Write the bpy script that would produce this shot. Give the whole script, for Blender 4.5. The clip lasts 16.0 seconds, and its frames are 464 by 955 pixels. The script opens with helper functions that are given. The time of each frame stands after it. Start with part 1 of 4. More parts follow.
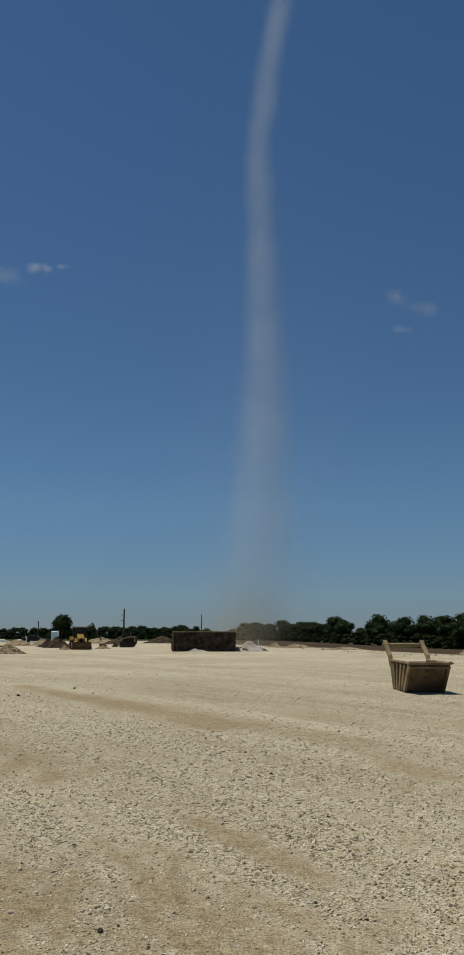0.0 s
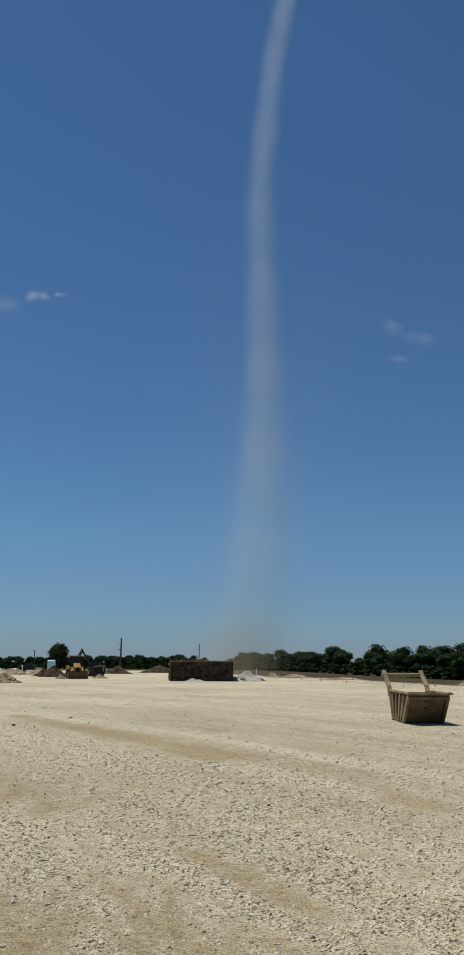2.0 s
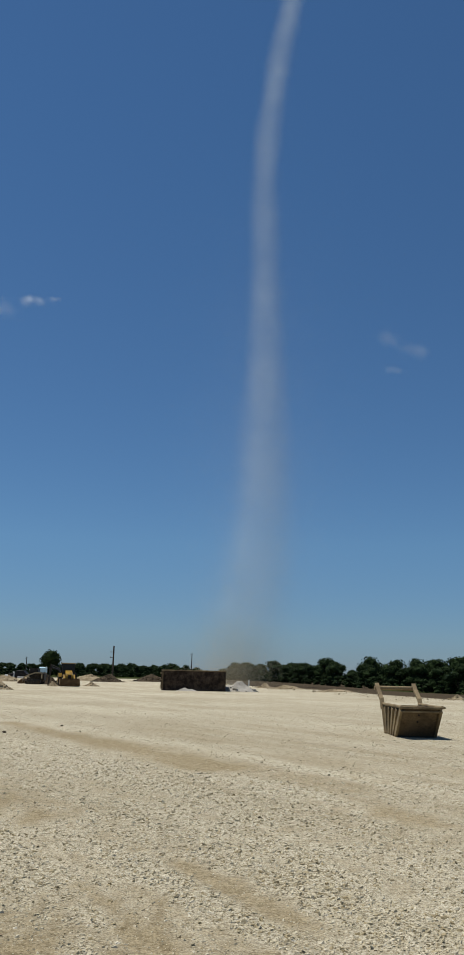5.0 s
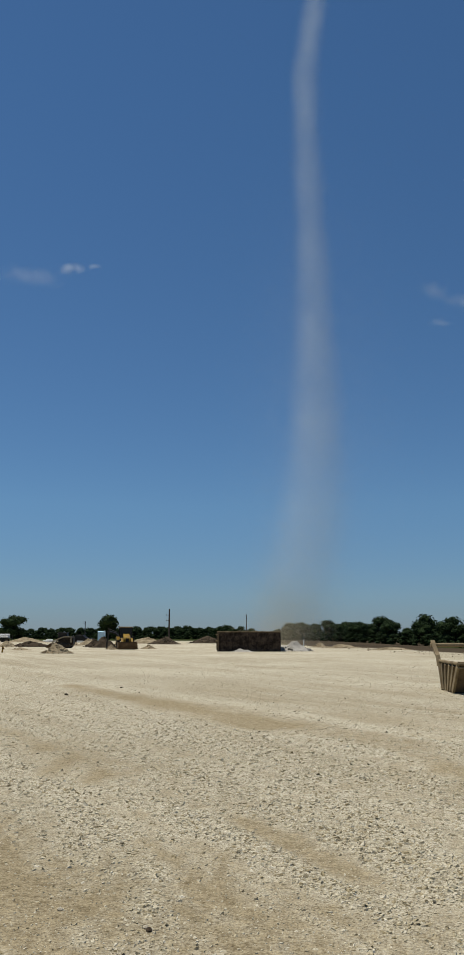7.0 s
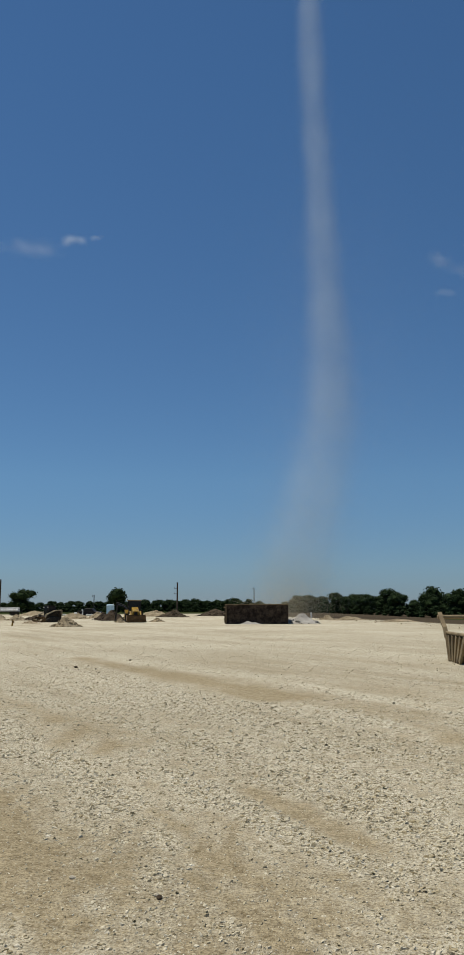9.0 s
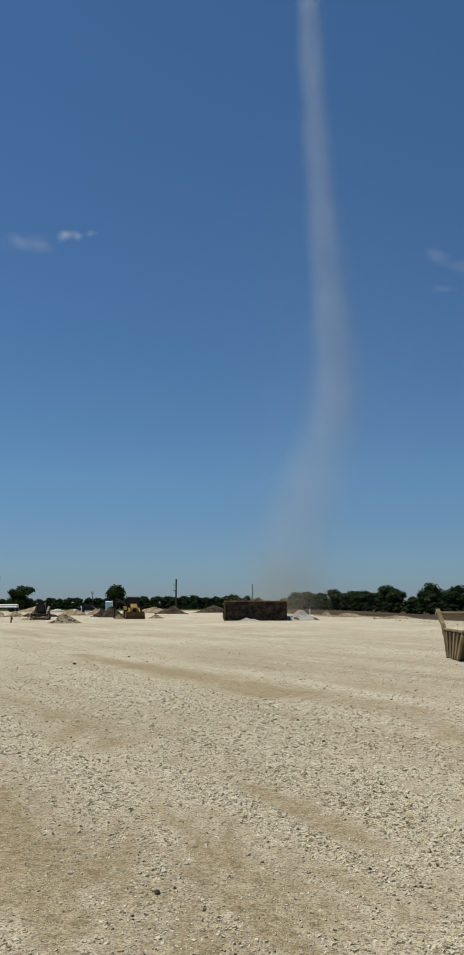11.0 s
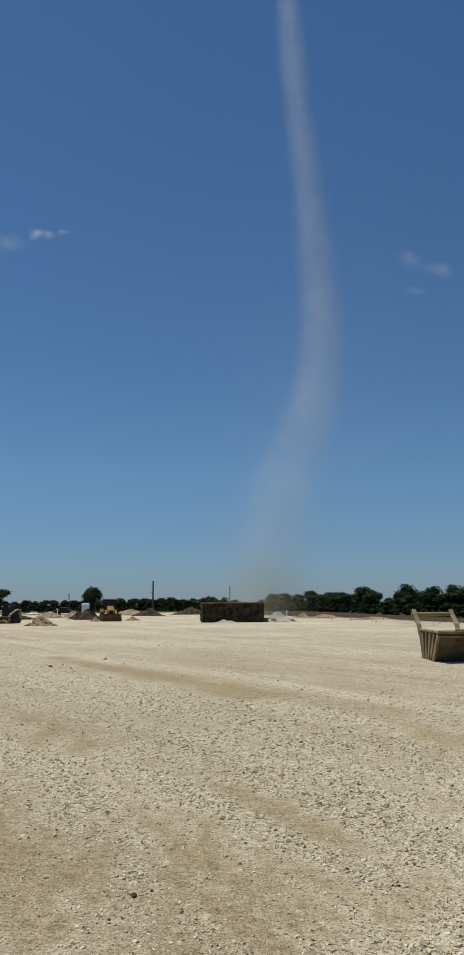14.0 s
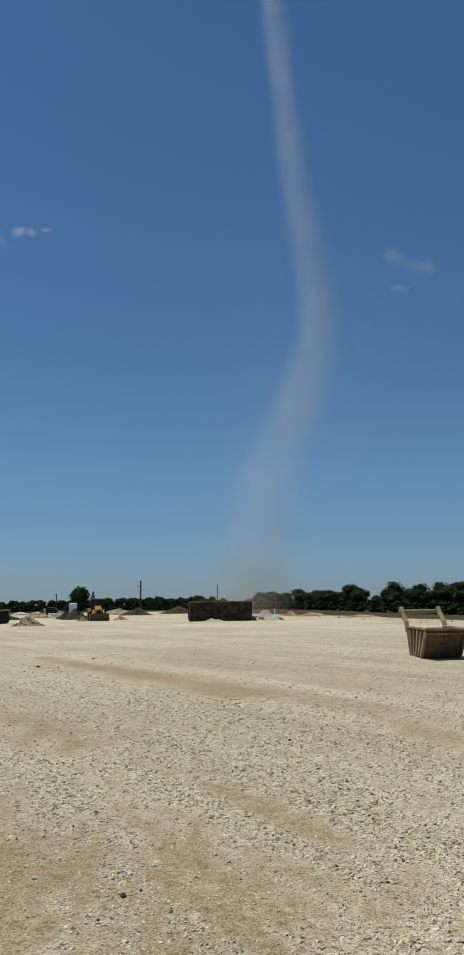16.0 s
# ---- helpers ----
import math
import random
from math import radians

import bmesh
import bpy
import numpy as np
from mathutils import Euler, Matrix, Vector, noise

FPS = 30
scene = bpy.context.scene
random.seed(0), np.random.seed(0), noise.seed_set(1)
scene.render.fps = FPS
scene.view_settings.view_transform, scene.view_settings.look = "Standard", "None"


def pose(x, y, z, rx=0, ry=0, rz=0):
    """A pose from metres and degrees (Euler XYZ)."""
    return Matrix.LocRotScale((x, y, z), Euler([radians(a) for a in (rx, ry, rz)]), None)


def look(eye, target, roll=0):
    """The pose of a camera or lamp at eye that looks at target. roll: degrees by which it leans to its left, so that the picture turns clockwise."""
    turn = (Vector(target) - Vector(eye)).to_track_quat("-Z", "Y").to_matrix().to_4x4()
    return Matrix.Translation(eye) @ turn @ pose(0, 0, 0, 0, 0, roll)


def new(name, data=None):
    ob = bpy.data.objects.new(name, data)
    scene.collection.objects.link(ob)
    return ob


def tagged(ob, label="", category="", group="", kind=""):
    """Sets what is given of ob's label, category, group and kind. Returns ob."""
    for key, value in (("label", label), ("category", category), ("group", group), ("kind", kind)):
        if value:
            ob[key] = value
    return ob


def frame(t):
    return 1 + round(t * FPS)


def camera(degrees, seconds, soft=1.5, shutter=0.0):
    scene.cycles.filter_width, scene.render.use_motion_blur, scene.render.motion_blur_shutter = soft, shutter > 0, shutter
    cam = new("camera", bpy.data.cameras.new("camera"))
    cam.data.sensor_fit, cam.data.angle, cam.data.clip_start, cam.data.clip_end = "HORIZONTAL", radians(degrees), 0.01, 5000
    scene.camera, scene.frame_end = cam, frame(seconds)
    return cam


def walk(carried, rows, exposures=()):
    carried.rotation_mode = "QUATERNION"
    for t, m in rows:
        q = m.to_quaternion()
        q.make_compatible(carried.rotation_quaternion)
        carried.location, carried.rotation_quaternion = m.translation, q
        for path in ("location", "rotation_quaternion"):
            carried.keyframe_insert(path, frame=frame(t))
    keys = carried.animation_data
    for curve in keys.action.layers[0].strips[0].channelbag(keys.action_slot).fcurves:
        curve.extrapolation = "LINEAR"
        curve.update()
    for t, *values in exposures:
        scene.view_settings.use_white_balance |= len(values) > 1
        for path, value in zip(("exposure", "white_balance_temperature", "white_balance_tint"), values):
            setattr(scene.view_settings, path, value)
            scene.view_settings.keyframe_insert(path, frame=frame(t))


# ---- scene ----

# ---- camera ----
cam = camera(32.68, 16.0, soft=1.7)


def aim(x, y, z, yaw, pitch, roll):
    return pose(x, y, z, 90 + pitch, 0, yaw) @ pose(0, 0, 0, 0, 0, roll)


PATH = [
    (0, 0.007, -0.017, 1.609, 0.000, 11.329, 0.047),
    (0.5, 0.010, -0.016, 1.606, -0.037, 11.299, -0.030),
    (1, 0.007, -0.022, 1.610, -0.010, 11.398, 0.027),
    (1.5, 0.007, -0.023, 1.599, -0.096, 12.834, 0.182),
    (2, 0.008, -0.025, 1.596, -0.107, 13.385, 0.263),
    (2.5, 0.004, -0.029, 1.595, -0.304, 13.833, 0.429),
    (3, 0.007, -0.042, 1.600, -0.243, 13.974, 0.747),
    (3.5, -0.002, -0.031, 1.597, -0.191, 13.976, 1.651),
    (6, -0.003, -0.035, 1.605, -0.194, 14.124, 0.672),
    (6.5, 0.002, -0.012, 1.604, 2.002, 13.435, 0.360),
    (7, 0.002, 0.019, 1.604, 3.194, 11.329, 0.080),
    (7.5, 0.001, 0.024, 1.606, 3.487, 11.140, 0.031),
    (8, -0.001, 0.041, 1.603, 3.568, 9.723, 0.010),
    (8.5, -0.002, 0.039, 1.605, 3.653, 9.506, -0.020),
    (9, 0.002, 0.037, 1.608, 3.710, 9.419, -0.162),
    (11.5, 0.010, 0.015, 1.611, 3.550, 9.130, -0.123),
    (12, 0.009, 0.016, 1.613, 3.171, 9.080, -0.133),
    (12.5, 0.011, 0.015, 1.612, 2.571, 9.081, -0.277),
    (13, 0.012, 0.012, 1.612, 2.366, 9.125, -0.339),
    (13.5, 0.016, 0.008, 1.613, 2.135, 9.238, -0.384),
    (14, 0.007, 0.033, 1.602, 1.946, 9.301, -0.408),
    (14.5, 0.007, 0.021, 1.605, 1.762, 9.297, -0.405),
    (15, 0.007, 0.035, 1.601, 1.430, 9.240, -0.601),
    (15.5, 0.006, 0.036, 1.599, 1.055, 9.200, -0.728),
    (16, 0.005, 0.042, 1.600, 1.014, 9.202, -0.825),
]
walk(cam, [(r[0], aim(*r[1:])) for r in PATH],
     exposures=[(0, -0.20, 6800, 10), (1.0, -0.20, 6800, 10), (1.5, 0.03, 6470, 10), (3.0, 0.08, 6450, 10), (6.0, 0.08, 6450, 10), (7.0, 0.08, 6520, 10), (16, 0.09, 6520, 10)])

# ---- sky and sun ----
SUN_ELEVATION, SUN_AZIMUTH = 72.0, -66.0      # azimuth from +y, negative towards -x
world = bpy.data.worlds.new("sky")
scene.world = world
world.use_nodes = True
wn, wl = world.node_tree.nodes, world.node_tree.links
sky = wn.new("ShaderNodeTexSky")
sky.sky_type = "NISHITA"
sky.sun_disc = False
sky.sun_elevation = radians(SUN_ELEVATION)
sky.sun_rotation = radians(SUN_AZIMUTH)
sky.altitude = 200
sky.air_density, sky.dust_density, sky.ozone_density = 1.0, 0.0, 7.0
tint = wn.new("ShaderNodeMix")
tint.data_type, tint.blend_type = "RGBA", "MULTIPLY"
tint.inputs[0].default_value = 1.0
# thin blue haze that takes the yellow out of the air near the horizon
place, height, haze = wn.new("ShaderNodeTexCoord"), wn.new("ShaderNodeSeparateXYZ"), wn.new("ShaderNodeValToRGB")
wl.new(place.outputs["Generated"], height.inputs[0])
wl.new(height.outputs[2], haze.inputs[0])
stops = haze.color_ramp.elements
stops.new(0.05)
stops.new(0.16)
for stop, where, shade in zip(stops, (0.0, 0.05, 0.16, 0.6), ((0.43, 0.55, 0.79), (0.59, 0.72, 0.87), (0.74, 0.91, 0.97), (0.70, 0.94, 1.02))):
    stop.position, stop.color = where, (*shade, 1)
wl.new(haze.outputs[0], tint.inputs[7])
wl.new(sky.outputs[0], tint.inputs[6])
wl.new(tint.outputs[2], wn["Background"].inputs[0])
wn["Background"].inputs[1].default_value = 0.068
sun_data = bpy.data.lights.new("sun", "SUN")
sun_data.energy, sun_data.angle, sun_data.color = 4.4, radians(0.53), (1.0, 0.955, 0.86)
sun = new("sun", sun_data)
_e, _a = radians(SUN_ELEVATION), radians(SUN_AZIMUTH)
sun.matrix_world = look((math.sin(_a) * math.cos(_e) * 60, math.cos(_a) * math.cos(_e) * 60, math.sin(_e) * 60), (0, 0, 0))


# ---- materials ----
def material(name, rough=0.8, metal=0.0):
    m = bpy.data.materials.new(name)
    m.use_nodes = True
    b = m.node_tree.nodes["Principled BSDF"]
    b.inputs["Roughness"].default_value = rough
    b.inputs["Metallic"].default_value = metal
    return m, m.node_tree.nodes, m.node_tree.links, b


def texture(n, l, kind, scale, coord="Object", detail=4.0, stretch=(1, 1, 1), distortion=0.0):
    tc, mp = n.new("ShaderNodeTexCoord"), n.new("ShaderNodeMapping")
    mp.inputs["Scale"].default_value = stretch
    l.new(tc.outputs[coord], mp.inputs["Vector"])
    t = n.new("ShaderNodeTexNoise" if kind == "noise" else "ShaderNodeTexVoronoi")
    t.inputs["Scale"].default_value = scale
    if kind == "noise":
        t.inputs["Detail"].default_value = detail
        t.inputs["Distortion"].default_value = distortion
    l.new(mp.outputs[0], t.inputs["Vector"])
    return t


def ramp(n, l, socket, *stops):
    r = n.new("ShaderNodeValToRGB")
    e = r.color_ramp.elements
    while len(e) < len(stops):
        e.new(0.5)
    for el, (p, c) in zip(e, stops):
        el.position, el.color = p, (*c, 1) if len(c) == 3 else c
    l.new(socket, r.inputs[0])
    return r


def mix(n, l, fac, a, b, blend="MIX"):
    x = n.new("ShaderNodeMix")
    x.data_type, x.blend_type = "RGBA", blend
    for socket, value in ((x.inputs[0], fac), (x.inputs[6], a), (x.inputs[7], b)):
        if isinstance(value, (int, float)):
            socket.default_value = value
        elif isinstance(value, tuple):
            socket.default_value = (*value, 1)
        else:
            l.new(value, socket)
    return x.outputs[2]


def bump(n, l, b, socket, strength, distance):
    k = n.new("ShaderNodeBump")
    k.inputs["Strength"].default_value, k.inputs["Distance"].default_value = strength, distance
    l.new(socket, k.inputs["Height"])
    l.new(k.outputs[0], b.inputs["Normal"])


def worn(name, base, wear, rough=0.55, metal=0.0, scale=1.4, amount=(0.45, 0.62), grain=25.0, relief=0.004):
    """Paint or metal with patches of wear and a fine grain."""
    m, n, l, b = material(name, rough, metal)
    b.inputs["Specular IOR Level"].default_value = 0.2
    big, fine = texture(n, l, "noise", scale, detail=6), texture(n, l, "noise", grain, detail=3)
    r = ramp(n, l, big.outputs[0], (amount[0], (0, 0, 0)), (amount[1], (1, 1, 1)))
    c = mix(n, l, r.outputs[0], base, wear)
    g = ramp(n, l, fine.outputs[0], (0.3, (0.72, 0.72, 0.72)), (0.7, (1.15, 1.15, 1.15)))
    l.new(mix(n, l, 1.0, c, g.outputs[0], "MULTIPLY"), b.inputs["Base Color"])
    bump(n, l, b, fine.outputs[0], 0.4, relief)
    return m


def earth(name, dark, light, scale=2.0, rough=0.95, relief=0.05):
    m, n, l, b = material(name, rough)
    b.inputs["Specular IOR Level"].default_value = 0.15
    a, f = texture(n, l, "noise", scale, detail=8), texture(n, l, "noise", scale * 9, detail=5)
    r = ramp(n, l, a.outputs[0], (0.32, dark), (0.68, light))
    g = ramp(n, l, f.outputs[0], (0.3, (0.6, 0.6, 0.6)), (0.7, (1.2, 1.2, 1.2)))
    l.new(mix(n, l, 1.0, r.outputs[0], g.outputs[0], "MULTIPLY"), b.inputs["Base Color"])
    bump(n, l, b, f.outputs[0], 0.7, relief)
    return m


def leafy(name, dark, light):
    m, n, l, b = material(name, 0.9)
    b.inputs["Specular IOR Level"].default_value = 0.1
    t = texture(n, l, "noise", 0.6, detail=3)
    geo = n.new("ShaderNodeNewGeometry")
    a = ramp(n, l, t.outputs[0], (0.3, dark), (0.7, light))
    g = ramp(n, l, geo.outputs["Random Per Island"], (0.0, (0.7, 0.7, 0.7)), (1.0, (1.15, 1.15, 1.1)))
    c = mix(n, l, 1.0, a.outputs[0], g.outputs[0], "MULTIPLY")
    l.new(c, b.inputs["Base Color"])
    tr, add = n.new("ShaderNodeBsdfTranslucent"), n.new("ShaderNodeMixShader")
    l.new(c, tr.inputs[0])
    add.inputs[0].default_value = 0.25
    l.new(b.outputs[0], add.inputs[1])
    l.new(tr.outputs[0], add.inputs[2])
    l.new(add.outputs[0], n["Material Output"].inputs[0])
    return m


def ground_material():
    """Crushed limestone on the pad; dark turned soil and grass past its edge (vertex attribute 'cover': r soil, g grass, b dust)."""
    m, n, l, b = material("gravel_ground", 1.0)
    b.inputs["Specular IOR Level"].default_value = 0.0
    at = n.new("ShaderNodeAttribute")
    at.attribute_name = "cover"
    sep = n.new("ShaderNodeSeparateColor")
    l.new(at.outputs["Color"], sep.inputs[0])
    cells = texture(n, l, "voronoi", 75.0)
    lumps = texture(n, l, "voronoi", 7.0)
    lumps.inputs["Randomness"].default_value = 1.0
    patch = texture(n, l, "noise", 0.5, detail=8, distortion=0.5)
    fine = texture(n, l, "noise", 55.0, detail=5)
    mid = texture(n, l, "noise", 11.0, detail=9)
    mid.inputs["Roughness"].default_value = 0.62
    far = texture(n, l, "noise", 0.10, detail=9)
    # long streaks along the wheel tracks
    tc, rot, sq = n.new("ShaderNodeTexCoord"), n.new("ShaderNodeMapping"), n.new("ShaderNodeMapping")
    rot.inputs["Rotation"].default_value = (0, 0, radians(-30))
    sq.inputs["Scale"].default_value = (0.85, 0.07, 1)
    l.new(tc.outputs["Object"], rot.inputs["Vector"])
    l.new(rot.outputs[0], sq.inputs["Vector"])
    streak = n.new("ShaderNodeTexNoise")
    streak.inputs["Scale"].default_value, streak.inputs["Detail"].default_value = 1.0, 8.0
    l.new(sq.outputs[0], streak.inputs["Vector"])
    stone = ramp(n, l, cells.outputs["Color"], (0.0, (0.41, 0.376, 0.294)), (0.5, (0.49, 0.457, 0.365)), (1.0, (0.57, 0.537, 0.436)))
    cells.distance = "MANHATTAN"
    # cell rims darkened: shade between chips and lumps painted into the colour
    chips = ramp(n, l, cells.outputs["Distance"], (0.0, (1.03, 1.03, 1.03)), (0.6, (1.0, 1.0, 1.0)), (0.95, (0.85, 0.82, 0.77)))
    stone = mix(n, l, 1.0, stone.outputs[0], chips.outputs[0], "MULTIPLY")
    lump = ramp(n, l, lumps.outputs["Distance"], (0.0, (1.06, 1.06, 1.06)), (0.5, (1.0, 1.0, 1.0)), (0.95, (0.93, 0.92, 0.9)))
    stone = mix(n, l, 1.0, stone, lump.outputs[0], "MULTIPLY")
    dust = ramp(n, l, mid.outputs[0], (0.3, (0.226, 0.179, 0.104)), (0.7, (0.312, 0.258, 0.162)))
    add, add2 = n.new("ShaderNodeMath"), n.new("ShaderNodeMath")
    add.operation = add2.operation = "MULTIPLY_ADD"
    l.new(patch.outputs[0], add.inputs[0])
    add.inputs[1].default_value = 0.5
    l.new(sep.outputs[2], add.inputs[2])
    l.new(streak.outputs[0], add2.inputs[0])
    add2.inputs[1].default_value = 0.9
    l.new(add.outputs[0], add2.inputs[2])
    # bare chips stand out of the dust singly
    add3, add4, half = n.new("ShaderNodeMath"), n.new("ShaderNodeMath"), n.new("ShaderNodeMath")
    add3.operation = add4.operation = "MULTIPLY_ADD"
    half.operation = "MULTIPLY"
    l.new(mid.outputs[0], add3.inputs[0])
    add3.inputs[1].default_value = 0.8
    l.new(add2.outputs[0], add3.inputs[2])
    l.new(cells.outputs["Color"], add4.inputs[0])
    add4.inputs[1].default_value = 0.45
    l.new(add3.outputs[0], add4.inputs[2])
    half.inputs[1].default_value = 0.4
    l.new(add4.outputs[0], half.inputs[0])
    dusty = ramp(n, l, half.outputs[0], (0.615, (0, 0, 0)), (0.90, (0.85, 0.85, 0.85)))
    c = mix(n, l, dusty.outputs[0], stone, dust.outputs[0])
    tone = ramp(n, l, far.outputs[0], (0.3, (0.88, 0.86, 0.82)), (0.7, (1.12, 1.12, 1.12)))
    c = mix(n, l, 1.0, c, tone.outputs[0], "MULTIPLY")
    grit = ramp(n, l, mid.outputs[0], (0.25, (0.66, 0.63, 0.58)), (0.5, (1.0, 1.0, 1.0)), (0.75, (1.16, 1.16, 1.16)))
    c = mix(n, l, 1.0, c, grit.outputs[0], "MULTIPLY")
    band = ramp(n, l, streak.outputs[0], (0.34, (1.08, 1.08, 1.08)), (0.5, (1.0, 1.0, 1.0)), (0.66, (0.91, 0.895, 0.865)))
    c = mix(n, l, 1.0, c, band.outputs[0], "MULTIPLY")
    speck = ramp(n, l, fine.outputs[0], (0.3, (0.56, 0.54, 0.50)), (0.5, (1.0, 1.0, 1.0)), (0.7, (1.3, 1.3, 1.3)))
    c = mix(n, l, 1.0, c, speck.outputs[0], "MULTIPLY")
    # painted shade in the gaps between the stones, less where dust has filled them
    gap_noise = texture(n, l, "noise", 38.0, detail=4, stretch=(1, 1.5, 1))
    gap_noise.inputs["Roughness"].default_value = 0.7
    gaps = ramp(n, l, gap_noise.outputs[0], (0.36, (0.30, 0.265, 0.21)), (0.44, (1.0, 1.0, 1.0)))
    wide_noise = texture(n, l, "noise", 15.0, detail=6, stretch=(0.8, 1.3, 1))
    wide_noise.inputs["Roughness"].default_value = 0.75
    hollow_shade = ramp(n, l, wide_noise.outputs[0], (0.37, (0.52, 0.475, 0.40)), (0.46, (1.0, 1.0, 1.0)), (0.62, (1.07, 1.07, 1.06)))
    shaded_stone = mix(n, l, 1.0, mix(n, l, 1.0, c, gaps.outputs[0], "MULTIPLY"), hollow_shade.outputs[0], "MULTIPLY")
    half_dust = mix(n, l, 0.5, c, hollow_shade.outputs[0], "MULTIPLY")
    c = mix(n, l, dusty.outputs[0], shaded_stone, half_dust)
    soil = ramp(n, l, mid.outputs[0], (0.3, (0.040, 0.031, 0.021)), (0.7, (0.085, 0.067, 0.046)))
    grass = ramp(n, l, mid.outputs[0], (0.3, (0.018, 0.026, 0.009)), (0.7, (0.045, 0.054, 0.02)))
    c = mix(n, l, sep.outputs[0], c, soil.outputs[0])
    c = mix(n, l, sep.outputs[1], c, grass.outputs[0])
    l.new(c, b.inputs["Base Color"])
    hsum = n.new("ShaderNodeMath")
    hsum.operation = "MULTIPLY_ADD"
    l.new(cells.outputs["Distance"], hsum.inputs[0])
    hsum.inputs[1].default_value = -1.0
    l.new(fine.outputs[0], hsum.inputs[2])
    bump(n, l, b, hsum.outputs[0], 0.6, 0.012)
    return m


MAT_GROUND = ground_material()
MAT_RUST = worn("rusted_steel", (0.026, 0.018, 0.013), (0.10, 0.072, 0.05), 0.9, 0.0, 2.2, (0.38, 0.70), 9.0)
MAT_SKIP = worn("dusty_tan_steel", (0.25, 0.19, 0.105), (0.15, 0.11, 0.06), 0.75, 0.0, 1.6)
# darker copy of the tan steel: shade on the box's panels put into colour
MAT_PLATE = worn("shaded_brown_plate", (0.14, 0.10, 0.056), (0.085, 0.06, 0.034), 0.8, 0.0, 2.2)
MAT_YELLOW = worn("yellow_paint", (0.33, 0.20, 0.025), (0.19, 0.115, 0.035), 0.45, 0.0, 2.0)
MAT_BUCKET = worn("worn_bucket_steel", (0.10, 0.058, 0.025), (0.15, 0.095, 0.045), 0.6, 0.2, 2.5)
MAT_BLACK = worn("black_steel", (0.014, 0.013, 0.012), (0.035, 0.03, 0.025), 0.5, 0.2, 3.0)
MAT_TYRE = worn("dusty_rubber", (0.022, 0.021, 0.019), (0.075, 0.063, 0.047), 0.9, 0.0, 3.0)
MAT_CREAM = worn("cream_paint", (0.34, 0.28, 0.18), (0.20, 0.155, 0.095), 0.5, 0.0, 3.0)
MAT_BROWN = worn("dusty_brown_paint", (0.045, 0.032, 0.018), (0.025, 0.018, 0.011), 0.7, 0.1, 2.5)
MAT_TRUCK = worn("black_car_paint", (0.006, 0.006, 0.007), (0.02, 0.018, 0.016), 0.6, 0.0, 2.0)
MAT_WOOD = worn("weathered_wood", (0.055, 0.044, 0.034), (0.09, 0.075, 0.058), 0.9, 0.0, 1.2)
MAT_WHITE = worn("white_paint", (0.72, 0.72, 0.70), (0.55, 0.53, 0.48), 0.5, 0.0, 2.0)
MAT_TOILET = worn("pale_blue_plastic", (0.42, 0.62, 0.74), (0.52, 0.68, 0.76), 0.45, 0.0, 1.0)
MAT_CONCRETE = worn("concrete", (0.38, 0.36, 0.32), (0.28, 0.26, 0.23), 0.9, 0.0, 1.5)
MAT_HEAP = earth("tan_spoil", (0.20, 0.155, 0.092), (0.38, 0.31, 0.20), 1.3)
MAT_PALE = earth("pale_crushed_stone", (0.30, 0.28, 0.24), (0.42, 0.395, 0.345), 1.5, relief=0.015)
MAT_RUBBLE = earth("brown_rubble", (0.02, 0.015, 0.01), (0.13, 0.097, 0.06), 3.0)
MAT_DARKSOIL = earth("dark_spoil", (0.026, 0.019, 0.012), (0.075, 0.053, 0.032), 1.6)
MAT_STONE = earth("limestone", (0.36, 0.31, 0.22), (0.56, 0.50, 0.39), 30.0, relief=0.004)
MAT_DARKSTONE = earth("dark_stone_and_shade", (0.036, 0.026, 0.016), (0.085, 0.062, 0.04), 30.0, relief=0.004)
MAT_LEAF = leafy("dark_foliage", (0.014, 0.027, 0.010), (0.034, 0.056, 0.019))
MAT_BARK = worn("bark", (0.06, 0.048, 0.036), (0.10, 0.08, 0.06), 0.95, 0.0, 3.0)
mg, ng, lg, bg = material("cab_glass", 0.05)
bg.inputs["Base Color"].default_value = (0.012, 0.013, 0.014, 1)
bg.inputs["Specular IOR Level"].default_value = 0.25
MAT_GLASS = mg


def dust_material(name, low, high):
    m, n, l, b = material(name, 1.0)
    geo = n.new("ShaderNodeNewGeometry")
    r = ramp(n, l, geo.outputs["Random Per Island"], (0.0, low), (1.0, high))
    d, t, x = n.new("ShaderNodeBsdfDiffuse"), n.new("ShaderNodeBsdfTranslucent"), n.new("ShaderNodeMixShader")
    l.new(r.outputs[0], d.inputs[0])
    l.new(r.outputs[0], t.inputs[0])
    x.inputs[0].default_value = 0.5
    l.new(d.outputs[0], x.inputs[1])
    l.new(t.outputs[0], x.inputs[2])
    l.new(x.outputs[0], n["Material Output"].inputs[0])
    return m


MAT_DUST = dust_material("airborne_dust", (0.53, 0.60, 0.66), (0.71, 0.78, 0.85))
MAT_LOWDUST = dust_material("low_brown_dust", (0.42, 0.37, 0.26), (0.58, 0.52, 0.38))


